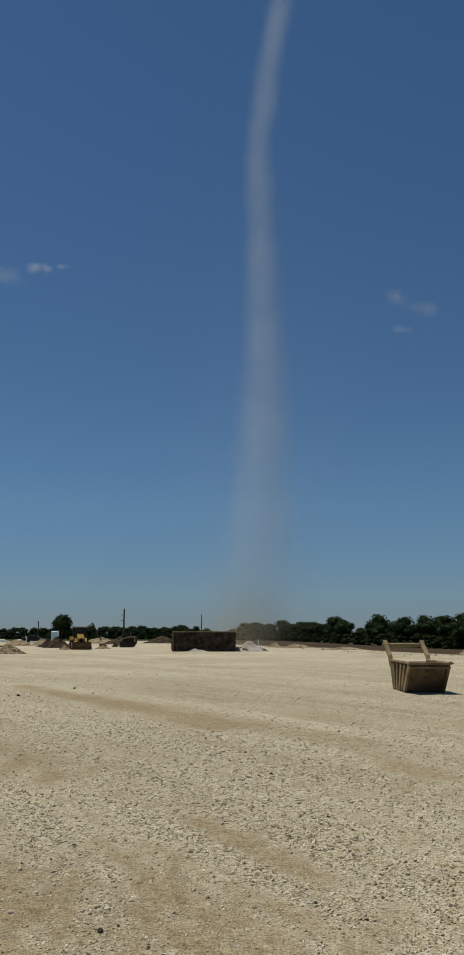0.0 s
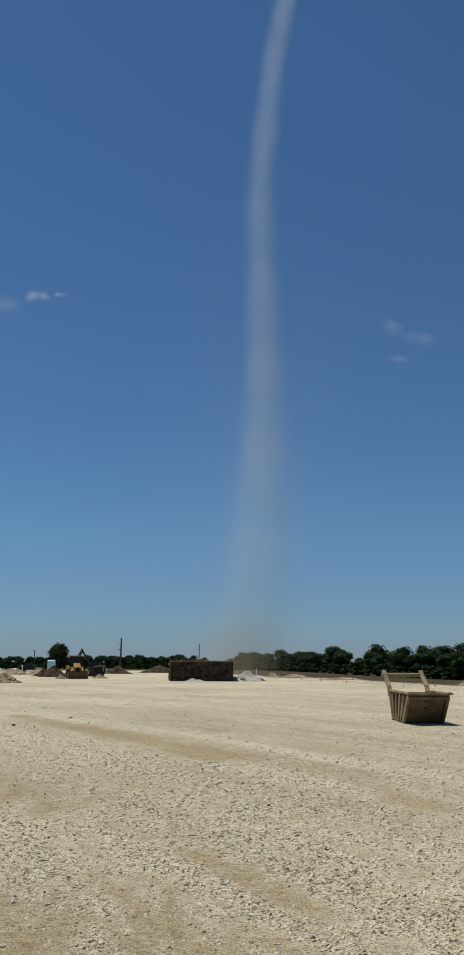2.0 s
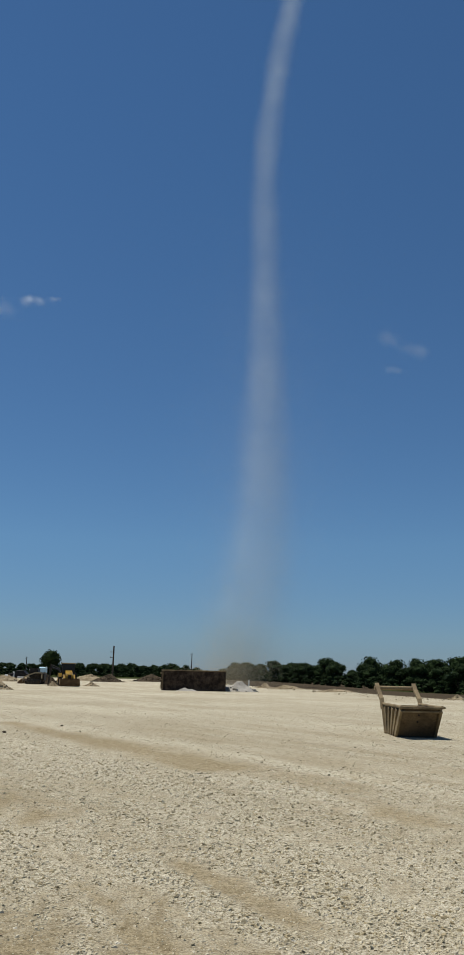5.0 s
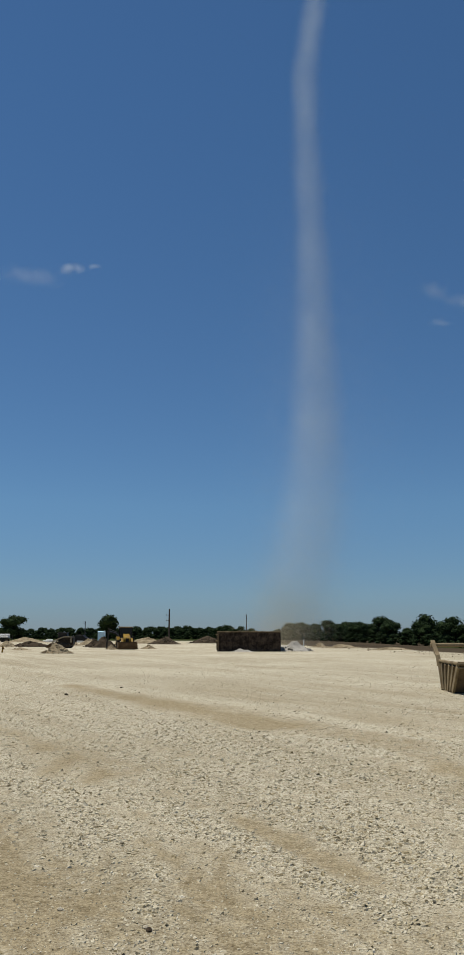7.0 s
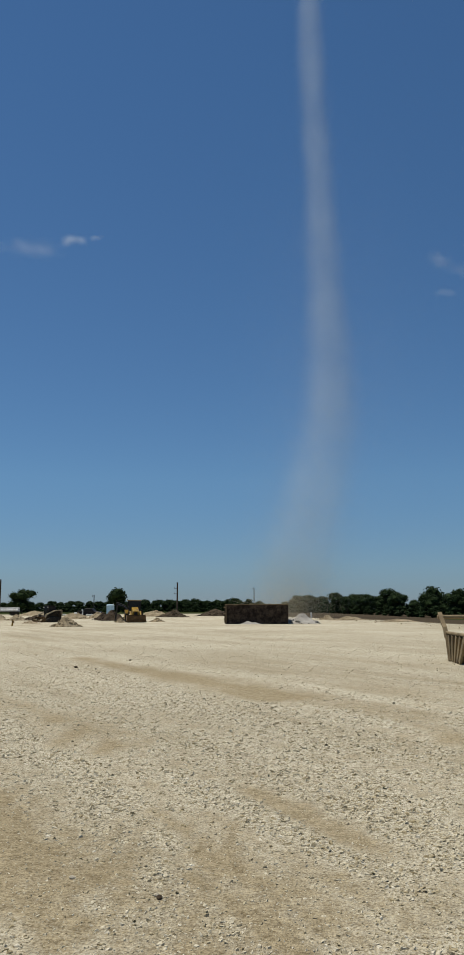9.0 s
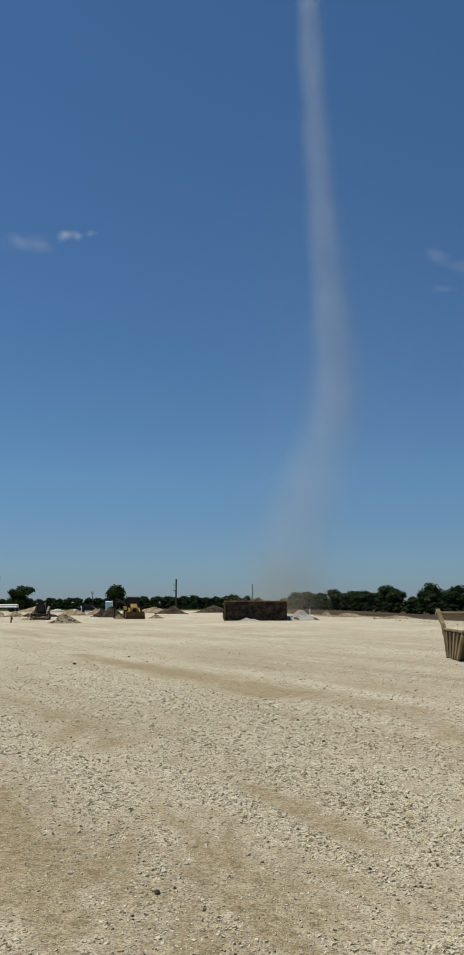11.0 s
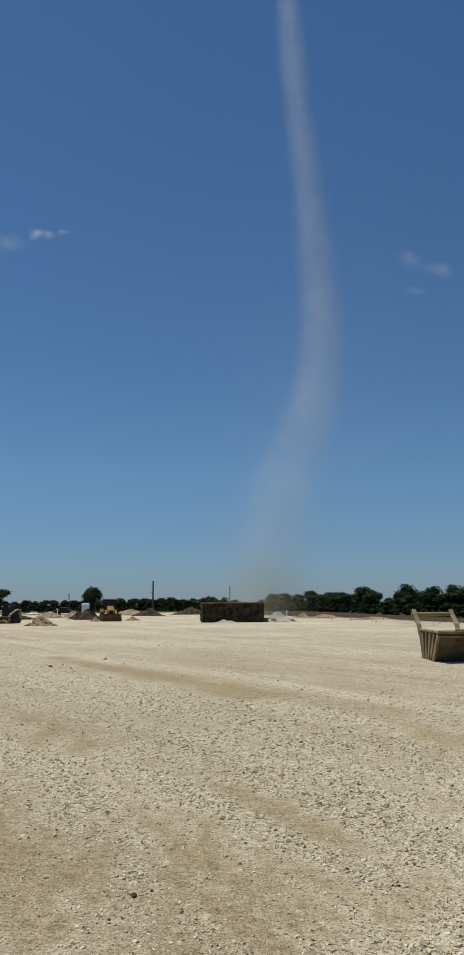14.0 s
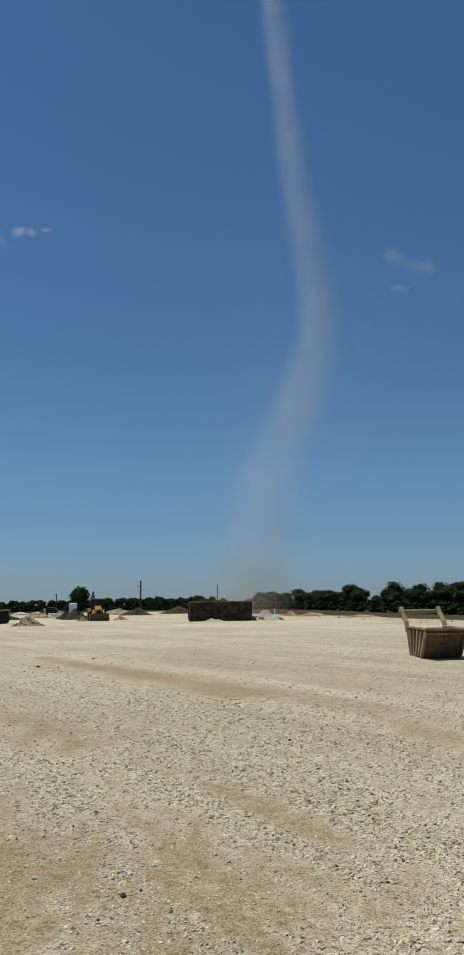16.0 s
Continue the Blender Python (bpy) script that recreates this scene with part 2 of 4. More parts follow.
def cloud_material():
    m, n, l, b = material("cloud_wisp", 1.0)
    d, t, x = n.new("ShaderNodeBsdfDiffuse"), n.new("ShaderNodeBsdfTranslucent"), n.new("ShaderNodeMixShader")
    for k in (d, t):
        k.inputs[0].default_value = (0.86, 0.88, 0.92, 1)
    l.new(d.outputs[0], x.inputs[1])
    l.new(t.outputs[0], x.inputs[2])
    x.inputs[0].default_value = 0.5
    l.new(x.outputs[0], n["Material Output"].inputs[0])
    return m


MAT_CLOUD = cloud_material()


# ---- building helpers ----
def mesh_of(bm, name, mat, smooth=False):
    me = bpy.data.meshes.new(name)
    bm.to_mesh(me)
    bm.free()
    me.materials.append(mat)
    if smooth:
        me.polygons.foreach_set("use_smooth", [True] * len(me.polygons))
    return me


def part(name, bm, mat, parent=None, label="", smooth=False):
    ob = new(name, mesh_of(bm, name, mat, smooth))
    if parent:
        ob.parent = parent
    return tagged(ob, label)


def thing(name, m, label, category, group="", kind=""):
    ob = new(name)
    ob.matrix_basis = m
    ob.empty_display_size = 0.3
    return tagged(ob, label, category, group, kind)


def box(bm, c, s, m=None, bevel=0.0):
    r = bmesh.ops.create_cube(bm, size=1.0)
    vs = r["verts"]
    bmesh.ops.scale(bm, verts=vs, vec=s)
    bmesh.ops.translate(bm, verts=vs, vec=c)
    if m is not None:
        bmesh.ops.transform(bm, matrix=m, verts=vs)
    if bevel:
        es = list({e for v in vs for e in v.link_edges})
        bmesh.ops.bevel(bm, geom=es, offset=bevel, segments=2, affect="EDGES", profile=0.5)
    return bm


def rod(bm, p, q, r, seg=10, r2=None):
    p, q = Vector(p), Vector(q)
    d = q - p
    m = Matrix.Translation((p + q) / 2) @ d.to_track_quat("Z", "Y").to_matrix().to_4x4()
    bmesh.ops.create_cone(bm, cap_ends=True, segments=seg, radius1=r, radius2=r if r2 is None else r2, depth=d.length, matrix=m)
    return bm


def profile(bm, outline, x0, x1, bevel=0.0):
    """An outline in (y, z) drawn out from x0 to x1."""
    a = [bm.verts.new((x0, y, z)) for y, z in outline]
    b = [bm.verts.new((x1, y, z)) for y, z in outline]
    k = len(outline)
    fs = [bm.faces.new(a), bm.faces.new(b[::-1])]
    for i in range(k):
        fs.append(bm.faces.new((a[i], b[i], b[(i + 1) % k], a[(i + 1) % k])))
    bmesh.ops.recalc_face_normals(bm, faces=fs)
    if bevel:
        es = list({e for f in fs for e in f.edges})
        bmesh.ops.bevel(bm, geom=es, offset=bevel, segments=1, affect="EDGES")
    return bm


def beam(bm, p, q, w, h):
    """A square bar from p to q."""
    p, q = Vector(p), Vector(q)
    d = q - p
    m = Matrix.Translation((p + q) / 2) @ d.to_track_quat("Z", "X").to_matrix().to_4x4()
    return box(bm, (0, 0, 0), (w, h, d.length), m)


B = bmesh.new


# ---- ground ----
def smooth01(a, b, x):
    k = min(1.0, max(0.0, (x - a) / (b - a)))
    return k * k * (3 - 2 * k)


def pad_edge(y):
    """x of the pad's far edge, past which lies turned soil."""
    return max(-7.0, 24.5 - 0.00101 * y * y) + 0.6 * math.sin(y * 0.13)


def rise(x, y):
    """Height of the ground: a flat pad, falling to the field past its edge."""
    z = 0.0
    d = math.hypot(x, y)
    if y > 30 and d < 900:
        over = x - pad_edge(y)
        fall = float(np.interp(math.degrees(math.atan2(x, y)), (0.5, 4, 8, 14), (-0.6, 0.75, 1.5, 1.6)))
        z -= fall * smooth01(0, 80, over) * smooth01(40, 110, y)
        z += 0.06 * math.exp(-((over + 1.0) / 1.6) ** 2) * smooth01(55, 90, y)
    if d < 80:
        u, v = -0.5 * x + 0.866 * y, 0.866 * x + 0.5 * y
        z += 0.028 * noise.noise((v * 0.55, u * 0.07, 3.1)) * (1 - smooth01(40, 80, d))
        z += 0.012 * noise.noise((v * 2.3, u * 0.3, 7.7)) * (1 - smooth01(25, 50, d))
    return z


# patches along the wheel tracks: across the tracks, along them from and to, half width, strength (dust above 0, coarse stone below)
PATCHES = ((7.45, 12.6, 27.0, 0.66, 1.1), (1.10, 2.0, 9.5, 0.50, 0.72), (0.75, 2.0, 4.6, 0.22, -0.5), (2.25, 6.4, 9.2, 0.22, -0.5), (3.08, 3.9, 7.6, 0.20, -0.55),
           (3.43, 4.7, 6.8, 0.11, 0.75), (3.95, 3.6, 6.6, 0.26, -0.8), (2.33, 4.5, 5.2, 0.10, 0.6), (2.82, 3.8, 4.3, 0.10, 0.75), (2.12, 3.3, 4.3, 0.10, 0.6),
           (7.05, 7.0, 8.4, 0.26, 0.8), (2.75, 9.0, 12.4, 0.30, 0.45), (2.45, 5.5, 6.3, 0.06, 0.6), (2.8, 2.9, 3.8, 0.40, -0.5), (5.6, 8.0, 13.0, 0.30, -0.3))


def dusty_at(x, y):
    """0 to 1: how much fine brown dust lies between the stones, in bands along the wheel tracks."""
    u, v = -0.5 * x + 0.866 * y, 0.866 * x + 0.5 * y
    d = math.hypot(x, y)
    near = 1 - smooth01(10, 26, d)
    wave = noise.noise((x * 0.9, y * 0.5, 1.0))
    k = 0.04 + 0.32 * near + 0.42 * noise.noise((v * 0.42 + 0.3 * wave, u * 0.06, 12.3)) * (1 - 0.6 * smooth01(15, 40, d))
    k += 0.40 * noise.noise((v * 1.7 + 0.5 * wave, u * 0.28, 4.4)) * (1 - 0.6 * smooth01(10, 30, d))
    k += 0.5 * noise.noise((x * 3.1, y * 1.9, 9.0)) * (1 - smooth01(8, 20, d))
    k += 0.35 * noise.noise((x * 9.0, y * 6.0, 15.0)) * (1 - smooth01(6, 14, d))
    k += 0.22 * noise.noise((v * 6.5, u * 0.22, 31.0)) * (1 - smooth01(14, 30, d))
    ragged = 1 + 0.5 * noise.noise((v * 2.6, u * 0.9, 21.0))
    for across, start, end, wide, strength in PATCHES:
        e = (v - across - 0.10 * wave) / wide
        if abs(e) < 2.6:
            k += strength * ragged * math.exp(-e * e) * smooth01(start - 0.5, start + 0.5, u) * (1 - smooth01(end - 0.5, end + 0.5, u))
    return min(1.0, max(0.0, k))


def build_ground():
    rings = [0.0] + [0.6 * (4200 / 0.6) ** (i / 400) for i in range(401)]
    angles = [-32 + 0.25 * i for i in range(257)] + [36 + 4 * i for i in range(73)]
    verts, faces, cover = [], [], []
    for r in rings[1:]:
        for a in angles:
            x, y = r * math.sin(radians(a)), r * math.cos(radians(a))
            verts.append((x, y, rise(x, y)))
            over = x - pad_edge(y)
            soil = smooth01(-0.6, 0.8, over + 0.8 * noise.noise((x * 0.4, y * 0.15, 0))) if y > 30 else 0.0
            grass = smooth01(16, 40, over - 130 * (1 - smooth01(0.10, 0.22, x / y)) + 3 * noise.noise((x * 0.1, y * 0.05, 5))) if y > 30 else 0.0
            if r > 230 and over < 0:
                grass = max(grass, smooth01(230, 300, r))
            cover.append((soil, grass, dusty_at(x, y) if r < 160 else 0.2, 1.0))
    k = len(angles)
    for i in range(len(rings) - 2):
        for j in range(k):
            a, b = i * k + j, i * k + (j + 1) % k
            faces.append((a, b, b + k, a + k))
    verts.append((0, 0, rise(0, 0)))
    cover.append((0, 0, 0.4, 1))
    for j in range(k):
        faces.append((len(verts) - 1, (j + 1) % k, j))
    me = bpy.data.meshes.new("ground")
    me.from_pydata(verts, [], faces)
    ca = me.color_attributes.new("cover", "FLOAT_COLOR", "POINT")
    ca.data.foreach_set("color", [c for v in cover for c in v])
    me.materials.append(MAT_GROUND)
    me.polygons.foreach_set("use_smooth", [True] * len(me.polygons))
    me.update()
    ob = new("ground", me)
    if me.polygons[1000].normal.z < 0:
        me.flip_normals()
    return tagged(ob, "pale crushed limestone ground with brown dusty wheel tracks", "ground", kind="structure")


build_ground()


# ---- trees ----
def tree_mesh(seed, height, spread, leaves, base):
    """Trunk and limbs, and a crown of small leaf clumps gathered round the limbs' ends; uneven, with gaps."""
    rnd = random.Random(seed)
    wood = B()
    rod(wood, (0, 0, -0.4), (0.1, 0, height * 0.35), height * 0.028, 8, height * 0.018)
    ends = []
    for i in range(9):
        a = i * 2.4 + rnd.random()
        k = rnd.uniform(0.35, 0.9)
        p = (0.1, 0, height * rnd.uniform(0.22, 0.4))
        q = (math.cos(a) * spread * k * 0.7, math.sin(a) * spread * k * 0.7, height * rnd.uniform(0.45, 0.85))
        rod(wood, p, q, height * 0.012, 6, height * 0.004)
        ends.append((q, height * rnd.uniform(0.13, 0.23)))
    for i in range(8):
        a = rnd.random() * 6.28
        ends.append(((math.cos(a) * spread * 0.7, math.sin(a) * spread * 0.7, height * rnd.uniform(base, 0.42)), height * rnd.uniform(0.13, 0.2)))
    ends.append(((0, 0, height * 0.86), height * 0.15))
    # the shaded inner mass of each bough, then the leaves round it
    mass = B()
    for c, r in ends:
        got = bmesh.ops.create_icosphere(mass, subdivisions=2, radius=r * 0.74, matrix=Matrix.Translation(c) @ Matrix.Diagonal((1.25, 1.25, 0.85, 1)))
        for v in got["verts"]:
            v.co += (v.co - Vector(c)) * 0.45 * noise.noise(v.co * 0.9 + Vector((seed, 0, 0)))
            v.co.z = max(v.co.z, 0.1)
    mass.verts.index_update()
    vs, fs = [v.co.copy() for v in mass.verts], [tuple(v.index for v in f.verts) for f in mass.faces]
    mass.free()
    for i in range(leaves):
        c, r = ends[rnd.randrange(len(ends))]
        d = Vector((rnd.gauss(0, 1), rnd.gauss(0, 1), rnd.gauss(0, 1))).normalized() * r * rnd.uniform(0.8, 1.14)
        p = Vector(c) + Vector((d.x * 1.25, d.y * 1.25, d.z * 0.85))
        p.z = max(p.z, 0.15 + 0.3 * rnd.random())
        s = rnd.uniform(0.16, 0.36) * (height / 8) ** 0.5
        n = (d.normalized() + Vector((rnd.gauss(0, 0.4), rnd.gauss(0, 0.4), rnd.gauss(0, 0.4)))).normalized()
        q = n.to_track_quat("Z", "Y")
        k = len(vs)
        for x, y, z in ((-s, 0, 0), (0, -s * 0.8, 0.1 * s), (s, 0, -0.12 * s), (0, s * 0.8, 0.1 * s)):
            vs.append(p + q @ Vector((x, y, z)))
        fs.append((k, k + 1, k + 2, k + 3))
    crown = bpy.data.meshes.new("crown")
    crown.from_pydata(vs, [], fs)
    crown.materials.append(MAT_LEAF)
    return mesh_of(wood, "trunk", MAT_BARK), crown


TREES = [tree_mesh(11 + i, h, s, 1900, b) for i, (h, s, b) in enumerate(((8.5, 4.2, 0.12), (7.2, 4.4, 0.1), (9.6, 4.8, 0.16), (6.0, 4.0, 0.08), (8.0, 3.6, 0.1)))]
TREES.append(tree_mesh(31, 3.2, 2.4, 520, 0.05))


def tree(x, y, kind, size, turn, label="dark green broadleaf tree in the far tree line", group="tree line"):
    name = "bush" if "bush" in label else "tree"
    ob = thing(name, pose(x, y, rise(x, y) - 0.1, 0, 0, turn), label, name, group)
    ob.scale = (size, size, size)
    trunk, crown = TREES[kind]
    for name, me in (("trunk", trunk), ("crown", crown)):
        new(name, me).parent = ob
    return ob


TREE_HEIGHTS = [8.5, 7.2, 9.6, 6.0, 8.0]
# the skyline: bearing and rise over the horizon, in degrees
SKYLINE = ((-22, 0.44), (-17.3, 0.50), (-13, 0.60), (-9, 0.62), (-5.2, 0.65), (-2.6, 0.70), (-1.0, 0.30), (-0.2, 0.32), (0.3, 0.86), (1.2, 0.94), (2.0, 0.98), (2.6, 0.86),
           (3.3, 1.04), (4.4, 0.98), (5.4, 0.92), (6.4, 1.12), (7.6, 1.28), (8.4, 1.0), (8.9, 0.5), (9.4, 0.72), (10.0, 1.25), (10.8, 1.5), (11.7, 1.15), (12.8, 1.14),
           (13.6, 1.38), (14.8, 1.26), (15.9, 1.58), (17, 1.55), (23, 1.5))


def tree_line():
    rnd = random.Random(5)
    # the line runs from the near right, about 185 m off, to the far left, about 430 m off
    for row in range(2):
        az = 23.0
        while az > -27:
            r = min(185 + (max(0.0, 17 - az) ** 1.25) * 4.2, 430) + row * 9 + rnd.uniform(-3, 3)
            x, y = r * math.sin(radians(az)), r * math.cos(radians(az))
            top = 1.6 + r * math.tan(radians(float(np.interp(az, [k[0] for k in SKYLINE], [k[1] for k in SKYLINE]))))
            kind = rnd.choice((0, 1, 4)) if az > 0 else rnd.randrange(4)
            size = (top - rise(x, y)) / TREE_HEIGHTS[kind] * rnd.uniform(0.9, 1.06) * (1.05 if row else 0.9)
            tree(x, y, kind, size, rnd.uniform(0, 360))
            az -= math.degrees((5.2 if az > 0 else 4.8) / r) * rnd.uniform(0.75, 1.25)
    az = 23.0
    while az > -27:
        r = min(185 + (max(0.0, 17 - az) ** 1.25) * 4.2, 430) - 5 + rnd.uniform(-2, 2)
        x, y = r * math.sin(radians(az)), r * math.cos(radians(az))
        tree(x, y, 5, rnd.uniform(0.8, 1.15), rnd.uniform(0, 360), "dark green bush under the far tree line", "tree line bushes")
        az -= math.degrees(3.6 / r) * rnd.uniform(0.8, 1.3)


tree_line()
tree(-53.2, 252, 2, 0.86, 40, "tall dark green oak standing above the tree line")
tree(-80.5, 242, 0, 0.95, 140, "broad dark green oak at the end of the tree line")


# ---- dust devil ----
DUST_Y = 150.0
AXIS = {  # seconds: (height, x) of the column's axis
    0: ((0, 2.3), (12.2, 5.2), (29.8, 6.2), (54.4, 6.7), (80.7, 6.1), (101.5, 5.5), (123.4, 8.1), (138.7, 10.8), (160, 14.5)),
    1.5: ((0, 2.0), (16.2, 5.4), (33.9, 6.4), (52.5, 6.9), (78.9, 6.3), (100, 5.8), (130.2, 8.8), (146.2, 11.6), (165, 15)),
    3.5: ((0, 1.5), (19.4, 5.8), (37.2, 7.1), (56, 7.2), (82.9, 6.8), (104.6, 6.4), (135.8, 9.6), (152.5, 12.6), (168, 16)),
    7: ((0, 1.2), (17.9, 5.8), (29.6, 7.9), (47.9, 8.3), (73.6, 8.1), (94, 7.5), (119.9, 7.1), (138, 9.8), (160, 13.5)),
    9: ((0, 0.2), (12.9, 3.4), (24.4, 6.4), (36.3, 9.4), (48.5, 9.7), (67.4, 8.9), (87.1, 8.3), (111.8, 7.2), (129, 7.0), (160, 7.4)),
    12.5: ((0, -0.4), (14.3, 2.3), (25.9, 6.0), (37.8, 10.6), (47.5, 12.0), (66.4, 11.0), (86.1, 9.5), (110.7, 8.0), (127.8, 7.4), (160, 6.6)),
    14.5: ((0, 0.3), (12.6, 2.1), (24.2, 4.6), (36, 9.5), (48.2, 13.0), (58.2, 13.7), (71, 12.7), (86.9, 11.0), (111.6, 8.6), (128.8, 7.6), (160, 6.0)),
    16: ((0, 0.2), (14.6, 2.3), (26.2, 4.8), (38.1, 9.8), (50.3, 14.4), (60.4, 15.1), (70.7, 13.8), (86.5, 11.1), (111.3, 8.9), (128.5, 7.5), (160, 5.4)),
}


def axis_x(t, z):
    rows = AXIS[t]
    return float(np.interp(z, [r[0] for r in rows], [r[1] for r in rows]))


def specks(seed, count, shape, size, mat=None):
    """A cloud of loose dust grains, each a small flake; shape(rng, n) gives their places."""
    count, size = int(count * 2.3), size / 1.52
    rng = np.random.default_rng(seed)
    p = shape(rng, count)
    corners = np.array([(-0.6, -0.4, 0), (0.6, -0.4, 0), (0, 0.6, 0)])
    q = rng.normal(size=(count, 4))
    q /= np.linalg.norm(q, axis=1, keepdims=True)
    w, x, y, z = q.T
    rot = np.stack([1 - 2 * (y * y + z * z), 2 * (x * y - z * w), 2 * (x * z + y * w), 2 * (x * y + z * w), 1 - 2 * (x * x + z * z), 2 * (y * z - x * w),
                    2 * (x * z - y * w), 2 * (y * z + x * w), 1 - 2 * (x * x + y * y)], 1).reshape(-1, 3, 3)
    s = size * rng.uniform(0.6, 1.4, count)
    v = (np.einsum("nij,kj->nki", rot, corners) * s[:, None, None] + p[:, None, :]).reshape(-1, 3)
    f = np.arange(count * 3).reshape(-1, 3)
    me = bpy.data.meshes.new("dust_puff")
    me.vertices.add(len(v))
    me.vertices.foreach_set("co", v.ravel())
    me.loops.add(len(f) * 3)
    me.loops.foreach_set("vertex_index", f.ravel().astype(np.int32))
    me.polygons.add(len(f))
    me.polygons.foreach_set("loop_start", np.arange(len(f), dtype=np.int32) * 3)
    me.update()
    me.materials.append(mat or MAT_DUST)
    return me


DEVIL = thing("dust_devil", pose(0, DUST_Y, 0), "tall thin pale brown dust devil rising over the pad", "dust devil")
PUFFS = []


def build_dust():
    step = 6.0
    for i in range(27):
        h = 1.0 + i * step
        radius = 2.2 + 3.3 * math.exp(-(h / 46) ** 2) + 1.3 * math.exp(-(h / 85) ** 2) + 0.2 * math.sin(i * 1.7)
        blur = 0.7 + 0.5 * math.exp(-(h / 70) ** 2) + 1.0 * math.exp(-h / 20)
        count = int(7000 * (1 + 0.16 * math.sin(i * 2.1)) * (1 + 2.2 * math.exp(-((h - 28) / 40) ** 2)))
        grain = 0.054
        if h < 75:
            grain, count = 0.042, int(count * 1.6)
        if h < 22:
            grain, count = 0.034, int(count * 1.5)

        def column(rng, n, radius=radius, blur=blur):
            a, r = rng.uniform(0, 2 * np.pi, n), radius * np.sqrt(rng.uniform(0.0, 1, n))
            z = rng.uniform(-1, 1, n) + rng.uniform(-1, 1, n)
            return np.stack([r * np.cos(a) + rng.normal(0, blur, n), r * np.sin(a) + rng.normal(0, blur, n), z * step * 0.5], 1)

        ob = new("dust_puff", specks(100 + i, count, column, grain, MAT_LOWDUST if h < 12 else MAT_DUST))
        ob.parent = DEVIL
        PUFFS.append((ob, h))
    for i, (h, wide, tall, count) in enumerate(((2.2, 3.6, 2.2, 30000), (13.0, 7.0, 7.0, 74000), (34.0, 11.0, 13.0, 100000), (62.0, 13.0, 18.0, 70000))):
        def veil(rng, n, wide=wide, tall=tall):
            return np.stack([rng.normal(0, wide, n), rng.normal(0, wide * 0.7, n), np.maximum(rng.normal(0, tall, n), -h + 0.1)], 1)

        ob = new("dust_veil", specks(200 + i, count, veil, 0.034, MAT_LOWDUST if h < 20 else MAT_DUST))
        ob.parent = DEVIL
        PUFFS.append((ob, h))


build_dust()


# ---- dumpster ----
def dumpster():
    w, d, h = 6.7, 2.4, 2.1
    t = thing("dumpster", pose(-3.03, 85.5 + d / 2, 0, 0, 0, 4.0), "dark brown rusted steel roll-off dumpster on the gravel", "dumpster")
    part("floor_plate", box(B(), (0, 0, 0.16), (w - 0.1, d - 0.1, 0.1)), MAT_RUST, t)
    for s in (-1, 1):
        part("side_wall", box(B(), (0, s * (d / 2 - 0.09), 0.2 + (h - 0.2) / 2), (w - 0.12, 0.06, h - 0.24)), MAT_RUST, t)
        part("end_wall", box(B(), (s * (w / 2 - 0.09), 0, 0.2 + (h - 0.2) / 2), (0.06, d - 0.2, h - 0.24)), MAT_RUST, t)
        # rails paler than the walls: tan dust and sunlight put into the colour
        part("top_rail", box(B(), (0, s * (d / 2 - 0.02), h - 0.05), (w, 0.16, 0.11), bevel=0.02), MAT_SKIP, t, "dusty top rail with sunlight put into its colour")
        part("middle_rail", box(B(), (0, s * (d / 2 - 0.03), 1.02), (w - 0.34, 0.1, 0.1), bevel=0.015), MAT_RUST, t)
        part("bottom_rail", box(B(), (0, s * (d / 2 - 0.04), 0.12), (w, 0.14, 0.22), bevel=0.015), MAT_RUST, t)
        for x in (-1, 1):
            # left posts take the box panels' brown, paler than the rust
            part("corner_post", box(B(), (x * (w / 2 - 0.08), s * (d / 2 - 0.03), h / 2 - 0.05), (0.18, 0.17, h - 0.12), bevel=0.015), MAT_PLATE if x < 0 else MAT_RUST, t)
        for i in range(7):
            x = -w / 2 + w * (i + 1) / 8
            for z, k in ((0.6, 0.72), (1.53, 0.86)):
                part("rib", box(B(), (x, s * (d / 2 - 0.01), z), (0.13, 0.13, k), bevel=0.02), MAT_RUST, t)
        part("end_rail", box(B(), (s * (w / 2 - 0.03), 0, h - 0.06), (0.14, d - 0.2, 0.1), bevel=0.015), MAT_SKIP, t)
    # the tailgate with its hinge plates
    gate = part("tailgate", box(B(), (-w / 2 - 0.05, 0, 1.05), (0.08, d - 0.15, 1.8), bevel=0.015), MAT_RUST, t)
    for z in (0.5, 1.1, 1.75):
        part("hinge_plate", box(B(), (-w / 2 - 0.06, -d / 2 - 0.03, z), (0.22, 0.07, 0.12), bevel=0.01), MAT_SKIP, gate, "pale worn hinge plate")
        part("gate_bar", box(B(), (-w / 2 - 0.11, 0, z), (0.06, d - 0.2, 0.1)), MAT_RUST, gate)
    return t


dumpster()


